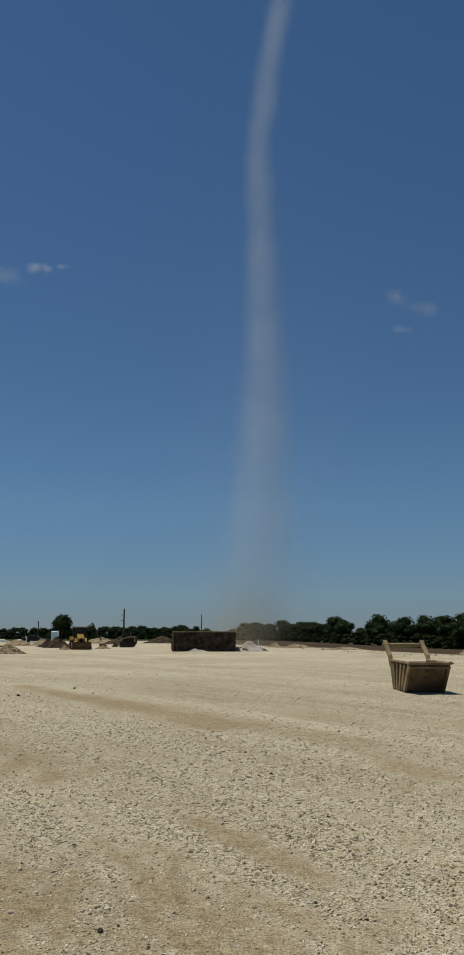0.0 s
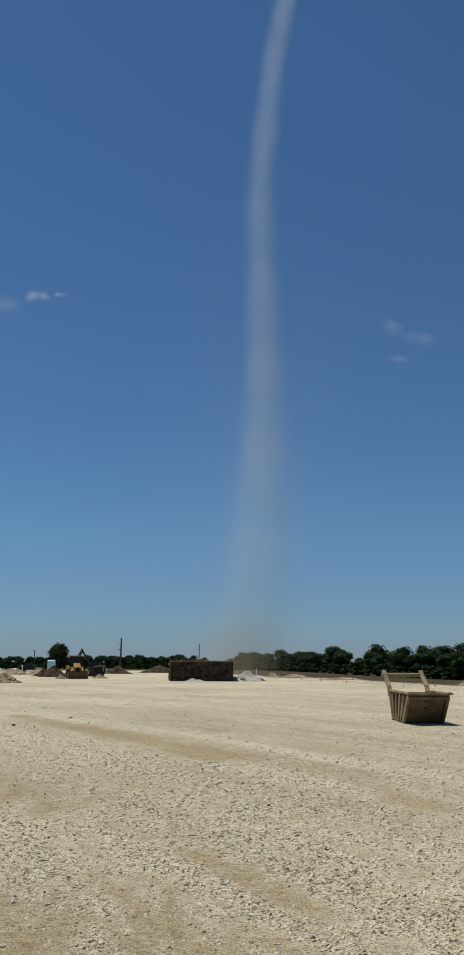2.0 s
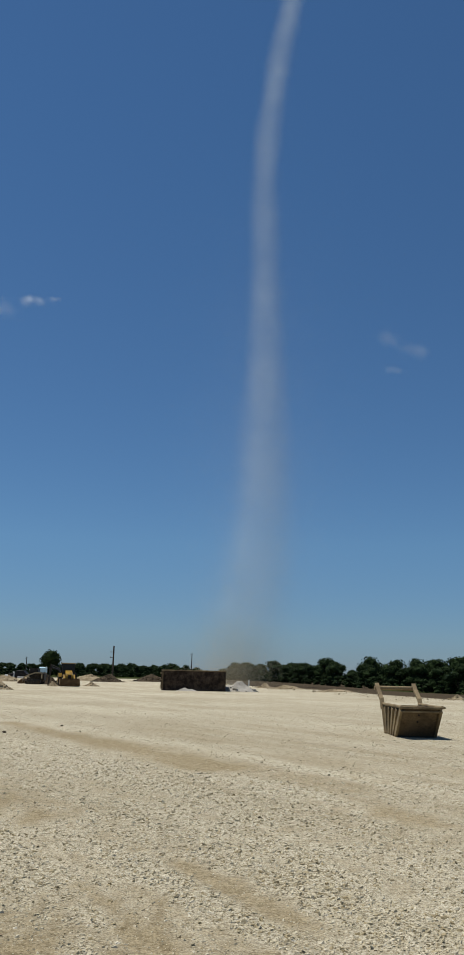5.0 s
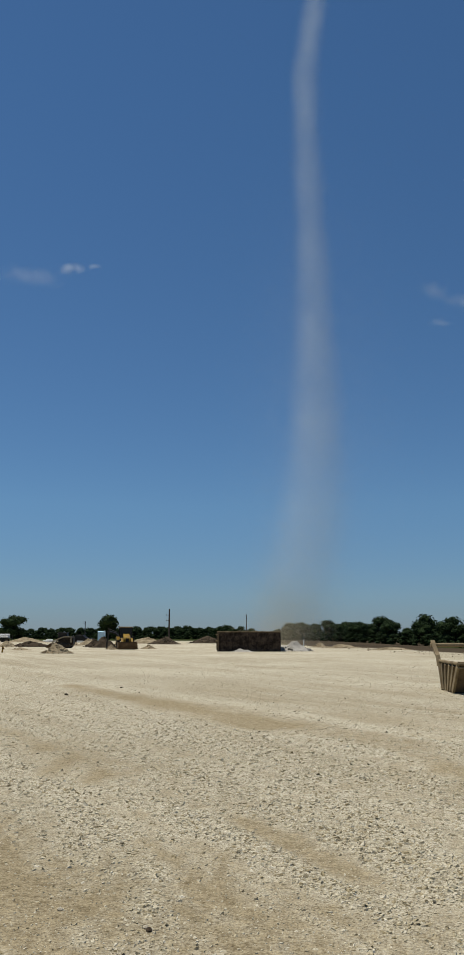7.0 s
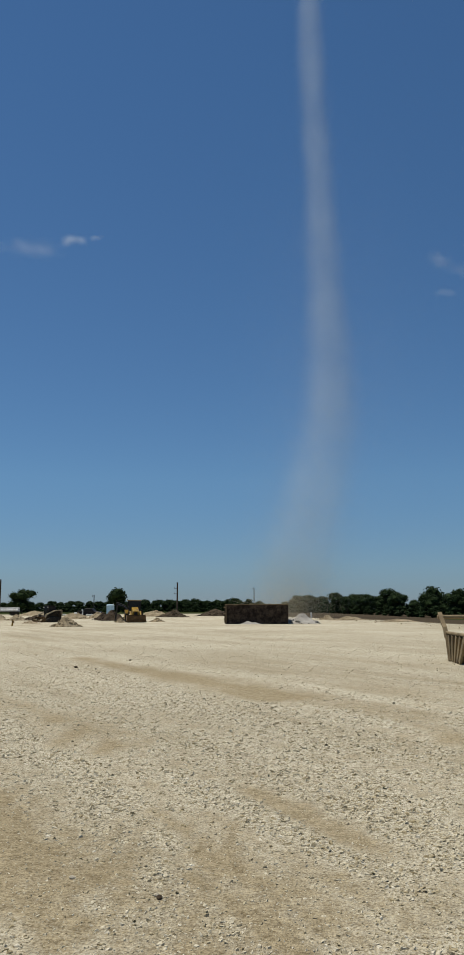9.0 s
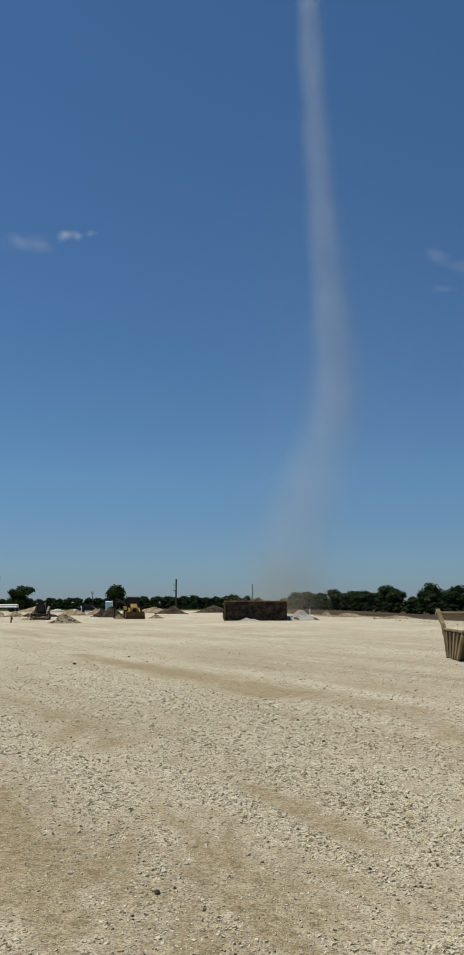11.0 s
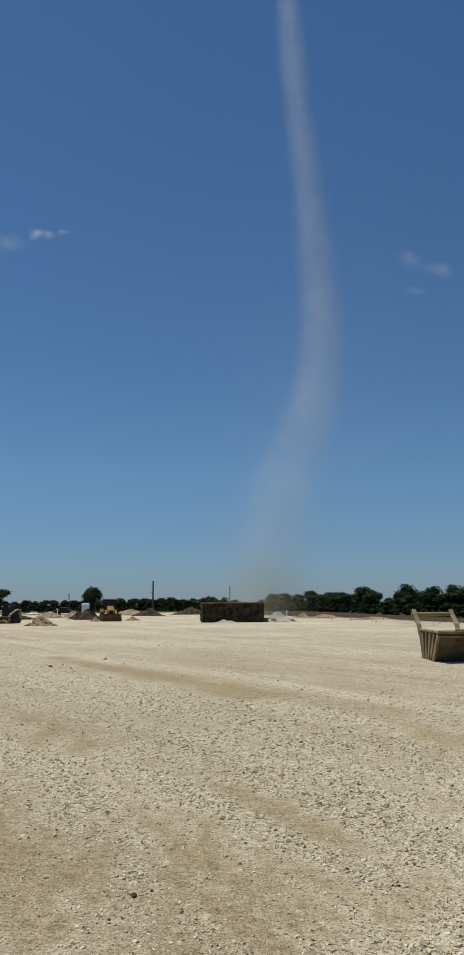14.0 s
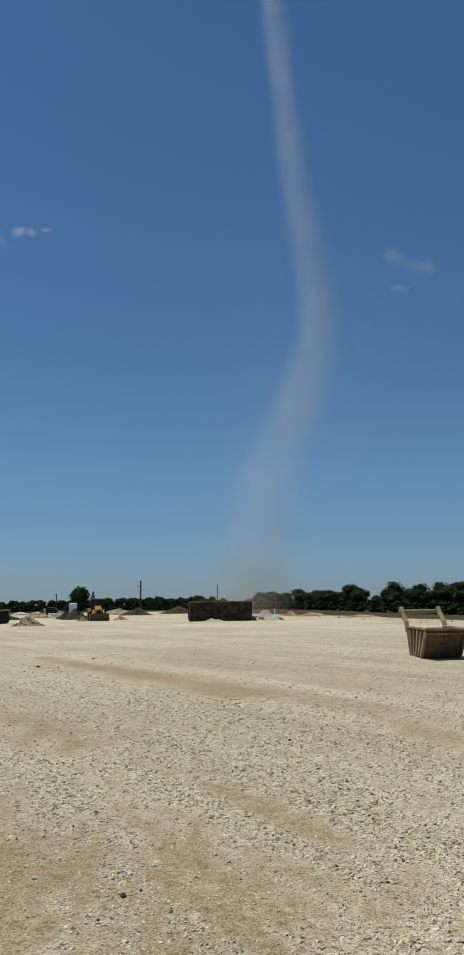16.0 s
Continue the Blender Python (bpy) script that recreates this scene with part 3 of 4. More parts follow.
# ---- bedding box ----
def bedding_box():
    """A steel box for bedding gravel: sloping front and back, ribbed sides, and a tall bail at the back."""
    t = thing("bedding_box", pose(5.63, 23.9, 0, 0, 0, 0.5), "tan steel bedding box with ribbed sides and tall rear bail", "bedding box")
    w, h = 0.565, 0.83
    front = [(-0.80, h), (-0.76, h), (0.05, 0.02), (0.0, 0.0)]
    # shade under the overhanging front painted in as a darker brown
    part("front_panel", profile(B(), front, -w + 0.03, w - 0.03), MAT_PLATE, t, "sloping brown front plate with shade painted into its colour")
    part("back_panel", profile(B(), [(1.66, h), (1.70, h), (1.30, 0.0), (1.25, 0.02)], -w + 0.03, w - 0.03), MAT_SKIP, t)
    part("bottom_plate", box(B(), (0, 0.65, 0.02), (2 * w - 0.06, 1.3, 0.04)), MAT_SKIP, t)
    for s in (-1, 1):
        side = [(-0.80, h), (1.70, h), (1.30, 0.0), (0.0, 0.0)]
        # darker between the ribs: recess shade put into the panel's colour
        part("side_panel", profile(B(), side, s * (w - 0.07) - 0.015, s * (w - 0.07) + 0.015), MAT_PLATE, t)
        for k in range(5):
            top, foot = (-0.74, 0.06) if k == 0 else (-0.74 + k * 0.52, 0.06 + k * 0.29)
            b = B()
            beam(b, (s * w, foot, 0.03), (s * w, top, h - 0.04), 0.16, 0.07)
            part("side_rib", b, MAT_SKIP, t)
        b = B()
        rod(b, (s * w, -0.84, h + 0.02), (s * w, 1.72, h + 0.03), 0.045, 10)
        part("side_rim", b, MAT_SKIP, t)
        b = B()
        for (p, q) in (((1.28, 0.02), (1.62, 0.72)), ((1.62, 0.72), (1.78, 1.0)), ((1.78, 1.0), (2.22, 1.24)), ((2.22, 1.24), (2.5, 1.44))):
            beam(b, (s * (w + 0.03), p[0], p[1]), (s * (w + 0.03), q[0], q[1] + 0.02), 0.07, 0.13 if p[1] > 0.5 else 0.08)
        part("bail_leg", b, MAT_SKIP, t)
    b = B()
    rod(b, (-w - 0.12, 2.44, 1.33), (w + 0.07, 2.44, 1.33), 0.065, 12)
    part("bail_bar", b, MAT_SKIP, t, "round bail bar between the legs")
    b = box(B(), (0, -0.81, h + 0.01), (2 * w + 0.06, 0.09, 0.06), bevel=0.012)
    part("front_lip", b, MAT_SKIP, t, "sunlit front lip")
    part("lip_flange", box(B(), (0, -0.79, h - 0.1), (2 * w, 0.05, 0.05), bevel=0.01), MAT_SKIP, t)
    b = B()
    rod(b, (w + 0.02, -0.83, h + 0.03), (w + 0.12, -0.80, h + 0.02), 0.05, 8, 0.02)
    part("lip_hook", b, MAT_SKIP, t)
    for k in range(2):
        z = h - 0.2 - k * 0.19
        y = -0.8 + (h - z) * 0.964
        b = B()
        rod(b, (-0.04, y - 0.03, z), (-0.04, y + 0.03, z + 0.02), 0.03, 10)
        part("bolt", b, MAT_BLACK, t)
    part("cutting_edge", box(B(), (0, -0.0, 0.035), (2 * w + 0.02, 0.06, 0.07)), MAT_BLACK, t)
    b = B()
    vs = [(-0.5, -0.2), (0.5, -0.2), (0.52, 1.5), (-0.52, 1.5)]
    for x, y in vs:
        b.verts.new((x, y, 0.55))
    b.faces.new(b.verts)
    bmesh.ops.subdivide_edges(b, edges=b.edges, cuts=10, use_grid_fill=True)
    for v in b.verts:
        v.co.z += 0.05 * noise.noise(v.co * 3)
    part("gravel_fill", b, MAT_STONE, t, "gravel lying in the box")
    return t


bedding_box()


# ---- machines ----
def wheel(parent, x, y, r, w):
    b = B()
    rod(b, (x - w / 2, y, r), (x + w / 2, y, r), r, 28)
    bmesh.ops.bevel(b, geom=[e for e in b.edges if abs(e.verts[0].co.x - e.verts[1].co.x) < 1e-4], offset=w * 0.16, segments=2, affect="EDGES")
    for k in range(18):
        a = k * math.tau / 18
        for s in (-1, 1):
            m = pose(x + s * w * 0.22, y, r) @ pose(0, 0, 0, math.degrees(a), 0, 0) @ pose(0, 0, r * 0.985, 0, 0, s * 25)
            box(b, (0, 0, 0), (w * 0.5, 0.05, 0.06), m)
    ty = part("tyre", b, MAT_TYRE, parent)
    b = B()
    s = 1 if x > 0 else -1
    rod(b, (x + s * w * 0.2, y, r), (x + s * (w / 2 + 0.02), y, r), r * 0.52, 20, r * 0.44)
    rod(b, (x + s * w * 0.3, y, r), (x + s * (w / 2 + 0.06), y, r), r * 0.16, 12)
    part("rim", b, MAT_YELLOW, ty, "dusty yellow wheel rim")
    return ty


def bucket_mesh(w, d, h):
    """An open loader bucket with curved back, facing -y."""
    b = B()
    curve = [(-d, 0.0), (-0.25 * d, 0.0), (-0.05 * d, 0.12 * h), (0, 0.35 * h), (-0.02 * d, 0.65 * h), (-0.18 * d, h)]
    t = 0.04
    inner = [(y - t * 0.8, z + t * 0.8) for y, z in curve[::-1]]
    inner[-1] = (-d, t * 0.5)
    profile(b, curve + inner, -w / 2, w / 2)
    for s in (-1, 1):
        profile(b, [(-d, 0), (-0.25 * d, 0), (0, 0.2 * h), (0, 0.6 * h), (-0.18 * d, h), (-0.45 * d, 0.75 * h)], s * (w / 2) - 0.025, s * (w / 2) + 0.025)
    return b


def backhoe_loader():
    """Front towards -y; the bucket is on the ground, its back plate seen from ahead under the hood."""
    t = thing("backhoe_loader", pose(-18.5, 98.2, 0, 0, 0, 16), "yellow backhoe loader with black cab, digging beside spoil", "loader")
    bk = bucket_mesh(2.3, 0.75, 0.82)
    bmesh.ops.rotate(bk, verts=bk.verts, cent=(0, 0, 0.4), matrix=Matrix.Rotation(radians(-18), 3, "X"))
    bmesh.ops.translate(bk, verts=bk.verts, vec=(0, -2.15, 0.03))
    bucket = part("loader_bucket", bk, MAT_BUCKET, t, "wide rust-brown steel bucket")
    part("bucket_face", box(B(), (0, -2.86, 0.42), (2.26, 0.05, 0.74), bevel=0.012), MAT_BUCKET, bucket)
    for k in range(7):
        part("bucket_tooth", box(B(), (-1.05 + k * 0.35, -2.95, 0.06), (0.1, 0.2, 0.06)), MAT_BLACK, bucket)
    # hood and chassis
    b = profile(B(), [(-2.0, 0.75), (-2.05, 1.2), (-1.9, 1.45), (-0.4, 1.9), (-0.4, 0.7)], -0.4, 0.4, 0.05)
    hood = part("hood", b, MAT_YELLOW, t, "yellow engine hood with dark grille")
    part("grille", box(B(), (0, -2.06, 1.0), (0.4, 0.06, 0.62)), MAT_BLACK, hood)
    for s in (-1, 1):
        part("headlight", box(B(), (s * 0.36, -2.02, 1.36), (0.12, 0.06, 0.08), bevel=0.015), MAT_CONCRETE, hood)
    part("chassis", box(B(), (0, 0.1, 0.7), (0.8, 4.0, 0.35), bevel=0.03), MAT_BLACK, t)
    # cab
    part("cab_floor", box(B(), (0, 0.55, 1.12), (1.5, 1.7, 0.3), bevel=0.04), MAT_BLACK, t)
    # roof in pale tan steel: its sunlit look put into the colour
    part("roof", box(B(), (0, 0.5, 2.66), (1.66, 1.95, 0.12), bevel=0.04), MAT_SKIP, t, "tan cab roof, sunlight put into its colour")
    for x in (-0.72, 0.72):
        for y in (-0.3, 1.35):
            b = B()
            beam(b, (x, y, 1.25), (x * 0.97, y, 2.62), 0.09, 0.09)
            part("cab_post", b, MAT_BLACK, t)
    for y in (-0.31, 1.34):
        part("window_pane", box(B(), (0, y, 2.0), (1.34, 0.02, 1.18)), MAT_GLASS, t)
    part("seat", box(B(), (0, 0.7, 1.55), (0.5, 0.45, 0.7), bevel=0.05), MAT_BLACK, t)
    b = B()
    rod(b, (0, -0.05, 1.3), (0, 0.08, 1.8), 0.03)
    part("steering_column", b, MAT_BLACK, t)
    b = B()
    rod(b, (0.38, -1.1, 1.5), (0.38, -1.1, 2.1), 0.05)
    part("exhaust_pipe", b, MAT_BLACK, t)
    for s in (-1, 1):
        part("fender", profile(B(), [(0.1, 1.1), (0.35, 1.5), (1.4, 1.52), (1.75, 1.15), (1.65, 1.12), (1.35, 1.42), (0.4, 1.4), (0.2, 1.08)], s * 0.9 - 0.2, s * 0.9 + 0.2), MAT_YELLOW if s < 0 else MAT_BROWN, t)
        wheel(t, s * 0.88, 0.95, 0.70, 0.46)
        wheel(t, s * 0.86, -1.35, 0.44, 0.32)
        b = B()
        for p, q in (((-0.15, 1.25), (-1.25, 1.32)), ((-1.25, 1.32), (-2.2, 0.45))):
            beam(b, (s * 0.6, p[0], p[1]), (s * 0.6, q[0], q[1]), 0.1, 0.2)
        arm = part("loader_arm", b, MAT_YELLOW, t, "dusty yellow loader lift arm")
        b = B()
        rod(b, (s * 0.6, -0.6, 0.8), (s * 0.6, -1.35, 1.22), 0.05)
        part("lift_cylinder", b, MAT_BLACK, arm)
        b = B()
        beam(b, (s * 0.75, 2.2, 0.85), (s * 1.55, 2.3, 0.18), 0.14, 0.14)
        box(b, (s * 1.6, 2.3, 0.05), (0.4, 0.35, 0.08))
        part("stabiliser", b, MAT_BROWN, t, "lowered stabiliser leg with foot")
    # the hoe points to +y and swings on the kingpost
    b = B()
    for p, q, k in (((0, 0.0, 0.1), (0, 0.55, 1.5), 0.30), ((0, 0.55, 1.5), (0, 1.5, 2.45), 0.28)):
        beam(b, p, q, 0.15, k * 0.8)
    rod(b, (0, 0, -0.4), (0, 0, 0.5), 0.13, 12)
    hoe = part("hoe_boom", b, MAT_BLACK, t, "dusty brown backhoe boom with stick and bucket")
    hoe.matrix_basis = pose(0, 2.45, 0.9, 0, 0, -85)
    b = B()
    beam(b, (0, 1.3, 2.55), (0, 2.85, 0.75), 0.13, 0.17)
    part("stick", b, MAT_BLACK, hoe)
    b = B()
    rod(b, (0, 0.35, 1.55), (0, 1.35, 2.7), 0.055)
    part("boom_cylinder", b, MAT_BLACK, hoe)
    b = bucket_mesh(0.62, 0.6, 0.9)
    bmesh.ops.rotate(b, verts=b.verts, cent=(0, 0, 0), matrix=Matrix.Rotation(radians(-60), 3, "X"))
    bmesh.ops.translate(b, verts=b.verts, vec=(0, 3.0, -0.2))
    part("hoe_bucket", b, MAT_BLACK, hoe)
    return t, hoe


LOADER, HOE = backhoe_loader()


def track_loader():
    """A compact track loader; front towards -y, bucket low."""
    t = thing("track_loader", pose(-15.2, 117, 0, 0, 0, -90), "dusty tan and black compact track loader on rubber tracks", "loader")
    for s in (-1, 1):
        outline = [(-0.95, 0.12), (-0.75, 0.0), (0.85, 0.0), (1.15, 0.2), (1.15, 0.45), (0.85, 0.62), (-0.2, 0.72), (-0.95, 0.4)]
        tr = part("track", profile(B(), outline, s * 0.78 - 0.22, s * 0.78 + 0.22, 0.04), MAT_TYRE, t, "dusty black rubber track")
        for y, z, r in ((-0.7, 0.22, 0.15), (-0.25, 0.18, 0.12), (0.15, 0.18, 0.12), (0.55, 0.18, 0.12), (0.9, 0.3, 0.2)):
            b = B()
            rod(b, (s * 0.95, y, z), (s * 1.02, y, z), r, 14)
            part("track_roller", b, MAT_BROWN, tr)
        # lift arm: up from the rear tower, then forward and down to the bucket
        b = B()
        for p, q in (((1.25, 0.75), (1.2, 1.5)), ((1.2, 1.5), (0.2, 1.45)), ((0.2, 1.45), (-1.1, 0.95)), ((-1.1, 0.95), (-1.35, 0.35))):
            beam(b, (s * 0.8, p[0], p[1]), (s * 0.8, q[0], q[1]), 0.13, 0.2)
        arm = part("lift_arm", b, MAT_CREAM, t, "dusty tan lift arm")
        b = B()
        rod(b, (s * 0.8, 0.9, 0.75), (s * 0.8, 0.1, 1.38), 0.05)
        part("lift_cylinder", b, MAT_BLACK, arm)
    part("body", profile(B(), [(-0.9, 0.35), (-0.9, 0.75), (-0.45, 0.85), (0.5, 1.45), (1.35, 1.4), (1.42, 0.5), (1.1, 0.3)], -0.56, 0.56, 0.04), MAT_BROWN, t, "dust-covered engine body")
    part("rear_door", box(B(), (0, 1.43, 0.92), (1.0, 0.06, 0.8), bevel=0.03), MAT_BLACK, t)
    cabin = part("cab", profile(B(), [(-0.55, 0.8), (-0.62, 1.9), (-0.5, 2.0), (0.5, 2.0), (0.62, 1.45), (0.3, 0.8)], -0.5, 0.5, 0.05), MAT_BLACK, t, "black cab cage")
    part("windscreen", box(B(), (0, -0.61, 1.42), (0.78, 0.03, 0.85)), MAT_GLASS, cabin)
    part("cab_roof", box(B(), (0, -0.02, 2.03), (1.1, 1.25, 0.07), bevel=0.02), MAT_BLACK, cabin)
    for s in (-1, 1):
        part("headlight", box(B(), (s * 0.42, -0.64, 1.86), (0.16, 0.05, 0.09)), MAT_WHITE, cabin)
    b = bucket_mesh(2.0, 0.75, 0.6)
    bmesh.ops.translate(b, verts=b.verts, vec=(0, -1.3, 0.06))
    bk = part("bucket", b, MAT_BUCKET, t, "worn low steel bucket")
    b = B()
    for k in range(40):
        r = random.Random(k)
        bmesh.ops.create_icosphere(b, subdivisions=1, radius=r.uniform(0.05, 0.13), matrix=pose(r.uniform(-0.9, 0.9), -1.62 + r.uniform(-0.25, 0.2), 0.18 + r.random() * 0.16))
    part("bucket_load", b, MAT_HEAP, bk, "tan soil in the bucket")
    return t


SKID = track_loader()
SKID_ROWS = [(0, -15.2, 117, -90), (0.8, -16.7, 117, -90), (1.5, -18.1, 117.5, -90), (2, -19.4, 118, -90), (2.5, -20.6, 118, -92), (3, -21.3, 116.5, -95),
             (5.8, -26.5, 107, -96), (6.5, -27.6, 106, -92), (7, -28.2, 105.5, -90), (7.8, -29.8, 105, -88), (8.2, -30.2, 104, -80), (9, -29.5, 99.5, -38),
             (11.4, -28.2, 91.8, 12), (12.5, -28.1, 90.4, 8), (13.5, -28, 88.5, -4), (15, -27.6, 87.7, -28), (16, -27.8, 88, -46)]
HOE_ROWS = [(0, -85, -12), (0.4, -88, -6), (0.8, -88, 0), (1.5, -66, 2), (2, -48, 2), (2.5, -20, 0), (3, 24, -14), (3.5, 40, -30), (9, 46, -32), (13.5, 40, -30), (15, 18, 0), (16, 10, 4)]


def pickup_truck():
    t = thing("pickup_truck", pose(-45.3, 185, 0, 0, 0, 84), "black pickup truck parked behind the spoil heaps", "truck")
    side = [(-2.75, 0.45), (-2.8, 0.85), (-2.6, 1.05), (-1.3, 1.15), (-0.65, 1.8), (0.95, 1.82), (1.2, 1.2), (2.8, 1.2), (2.85, 0.5)]
    part("body", profile(B(), side, -0.95, 0.95, 0.06), MAT_TRUCK, t)
    for s in (-1, 1):
        part("side_window", profile(B(), [(-1.1, 1.2), (-0.6, 1.7), (0.85, 1.72), (1.05, 1.2)], s * 0.955 - 0.01, s * 0.955 + 0.01), MAT_GLASS, t)
        for y in (-1.85, 1.75):
            b = B()
            rod(b, (s * 0.7, y, 0.4), (s * 0.98, y, 0.4), 0.4, 22)
            ty = part("tyre", b, MAT_TYRE, t)
            b = B()
            rod(b, (s * 0.9, y, 0.4), (s * 1.0, y, 0.4), 0.22, 14)
            part("rim", b, MAT_CONCRETE, ty)
        part("headlight", box(B(), (s * 0.7, -2.78, 0.85), (0.3, 0.06, 0.16)), MAT_WHITE, t)
    part("bumper", box(B(), (0, -2.82, 0.55), (1.86, 0.12, 0.2), bevel=0.03), MAT_CONCRETE, t)
    return t


pickup_truck()


def portable_toilet():
    t = thing("portable_toilet", pose(-32.2, 147, 0, 0, 0, -8), "pale blue plastic portable toilet beside brown spoil", "toilet")
    part("base", box(B(), (0, 0, 0.1), (1.15, 1.15, 0.16), bevel=0.02), MAT_CONCRETE, t)
    for s in (-1, 1):
        part("side_wall", box(B(), (s * 0.53, 0, 1.22), (0.06, 1.08, 2.1), bevel=0.015), MAT_TOILET, t)
    part("back_wall", box(B(), (0, 0.53, 1.22), (1.0, 0.06, 2.1)), MAT_TOILET, t)
    door = part("door", box(B(), (0, -0.53, 1.2), (0.98, 0.05, 2.02), bevel=0.015), MAT_TOILET, t, "pale blue door")
    part("handle", box(B(), (0.38, -0.57, 1.15), (0.05, 0.05, 0.2)), MAT_BLACK, door)
    part("roof", profile(B(), [(-0.6, 2.27), (-0.55, 2.34), (-0.2, 2.46), (0.2, 2.46), (0.55, 2.34), (0.6, 2.27)], -0.6, 0.6, 0.02), MAT_TOILET, t, "pale domed roof")
    b = B()
    rod(b, (0.4, 0.45, 2.3), (0.4, 0.45, 2.62), 0.05)
    part("vent_pipe", b, MAT_WHITE, t)
    return t


portable_toilet()


def utility_pole(x, y, h, arms):
    t = thing("utility_pole", pose(x, y, rise(x, y)), "tall weathered wooden utility pole beyond the pad", "pole", "utility poles")
    b = B()
    rod(b, (0, 0, -0.5), (0.02, 0, h), 0.19, 12, 0.14)
    part("post", b, MAT_WOOD, t)
    for z in arms:
        a = part("crossarm", box(B(), (-0.28, -0.16, h - z), (0.7, 0.08, 0.08), bevel=0.01), MAT_WOOD, t)
        for k in (-0.55,):
            b = B()
            rod(b, (k, -0.16, h - z + 0.06), (k, -0.16, h - z + 0.24), 0.05, 8)
            part("insulator", b, MAT_CONCRETE, a)


utility_pole(-21.75, 162, 6.95, (1.2, 2.3))
utility_pole(-11.3, 300, 9.5, (0.5,))
utility_pole(-57.2, 158, 7.6, (0.8, 1.6))
utility_pole(-69.7, 290, 6.8, (0.2, 0.7))


# ---- heaps ----
def heap(name, x, y, rx, ry, h, mat, seed, label, clods=40, turn=0.0):
    """A tipped heap: a rough dome with slumped flanks, and loose clods on and round it."""
    t = thing(name, pose(x, y, rise(x, y) - 0.02, 0, 0, turn), label, "spoil heap")
    b = B()
    n, m = 34, 14
    rows = []
    for i in range(m + 1):
        r = i / m
        ring = []
        for j in range(n):
            a = j * math.tau / n
            k = 1 + 0.22 * noise.noise((math.cos(a) * 1.5 + seed, math.sin(a) * 1.5, seed * 0.7))
            px, py = math.cos(a) * r * rx * k, math.sin(a) * r * ry * k
            z = h * (0.6 * (1 - r) + 0.4 * (1 - r * r) ** 2)
            z *= 1 + 0.45 * noise.noise((px * 0.9 / max(0.5, rx) * 2, py * 2 / max(0.5, ry), seed + 9))
            z += 0.22 * h * noise.noise((px * 2.2, py * 2.2, seed)) * (1 - r * r)
            ring.append(b.verts.new((px, py, max(z, 0) if i < m else -0.06)))
        rows.append(ring)
    for i in range(m):
        for j in range(n):
            b.faces.new((rows[i][j], rows[i][(j + 1) % n], rows[i + 1][(j + 1) % n], rows[i + 1][j]))
    bmesh.ops.remove_doubles(b, verts=b.verts, dist=1e-5)
    bmesh.ops.recalc_face_normals(b, faces=b.faces)
    part("mass", b, mat, t, smooth=True)
    b = B()
    rnd = random.Random(seed)
    for _ in range(clods):
        r, a = rnd.random() ** 0.6 * 1.08, rnd.random() * math.tau
        s = rnd.uniform(0.05, 0.2) * min(1.0, 0.5 + h * 0.5)
        px, py = math.cos(a) * r * rx, math.sin(a) * r * ry
        mt = pose(px, py, max(0.02, h * (1 - r) * 0.98), rnd.uniform(0, 90), rnd.uniform(0, 90), rnd.uniform(0, 90)) @ Matrix.Diagonal((1, rnd.uniform(0.5, 1), rnd.uniform(0.5, 0.9), 1))
        bmesh.ops.create_icosphere(b, subdivisions=1, radius=s, matrix=mt)
    tagged(part("rubble", b, mat, t), kind="stuff")
    return t


heap("spoil_heap", -20.4, 74.4, 1.45, 1.1, 0.86, MAT_HEAP, 1, "tan heap of stony spoil on the gravel pad", 120)
heap("spoil_heap", -32.9, 140, 1.9, 1.6, 1.15, MAT_HEAP, 2, "rounded tan spoil heap before the toilet")
heap("spoil_heap", -24.2, 112, 1.9, 1.6, 1.5, MAT_DARKSOIL, 3, "dark brown heap of dug soil beside the loader", 90)
heap("spoil_heap", -26.8, 118, 1.7, 1.2, 1.1, MAT_DARKSOIL, 31, "low dark soil heap near the dug trench", 60)
heap("spoil_heap", -22.1, 158, 3.2, 2.0, 1.35, MAT_RUBBLE, 4, "dark rubble heap below the utility pole", 340)
heap("spoil_heap", -15.6, 181, 4.4, 2.4, 1.6, MAT_RUBBLE, 5, "long rubble heap in the distance", 380)
heap("spoil_heap", -27.6, 172, 4.4, 2.2, 1.35, MAT_HEAP, 6, "broad tan spoil heap behind the loader", 60)
heap("spoil_heap", -16.05, 101, 1.0, 0.8, 0.5, MAT_HEAP, 7, "small fresh heap of tan soil beside the loader", 50)
heap("spoil_heap", -19.9, 96.6, 0.7, 0.6, 0.55, MAT_HEAP, 71, "small heap of tan clods beside the loader wheel", 50)
heap("gravel_heap", 1.75, 88.3, 2.3, 1.6, 1.05, MAT_PALE, 8, "pale grey crushed stone heap beside the dumpster", 60)
heap("gravel_heap", -3.7, 84.9, 1.3, 0.5, 0.3, MAT_PALE, 9, "low spill of pale stone against the dumpster", 10)
heap("spoil_heap", 6.2, 118, 1.3, 1.0, 0.7, MAT_HEAP, 10, "small tan spoil heap at the pad edge", 60)
heap("spoil_heap", 9.0, 112, 2.6, 1.2, 0.5, MAT_HEAP, 11, "low tan ridge of spoil at the pad edge", 90)
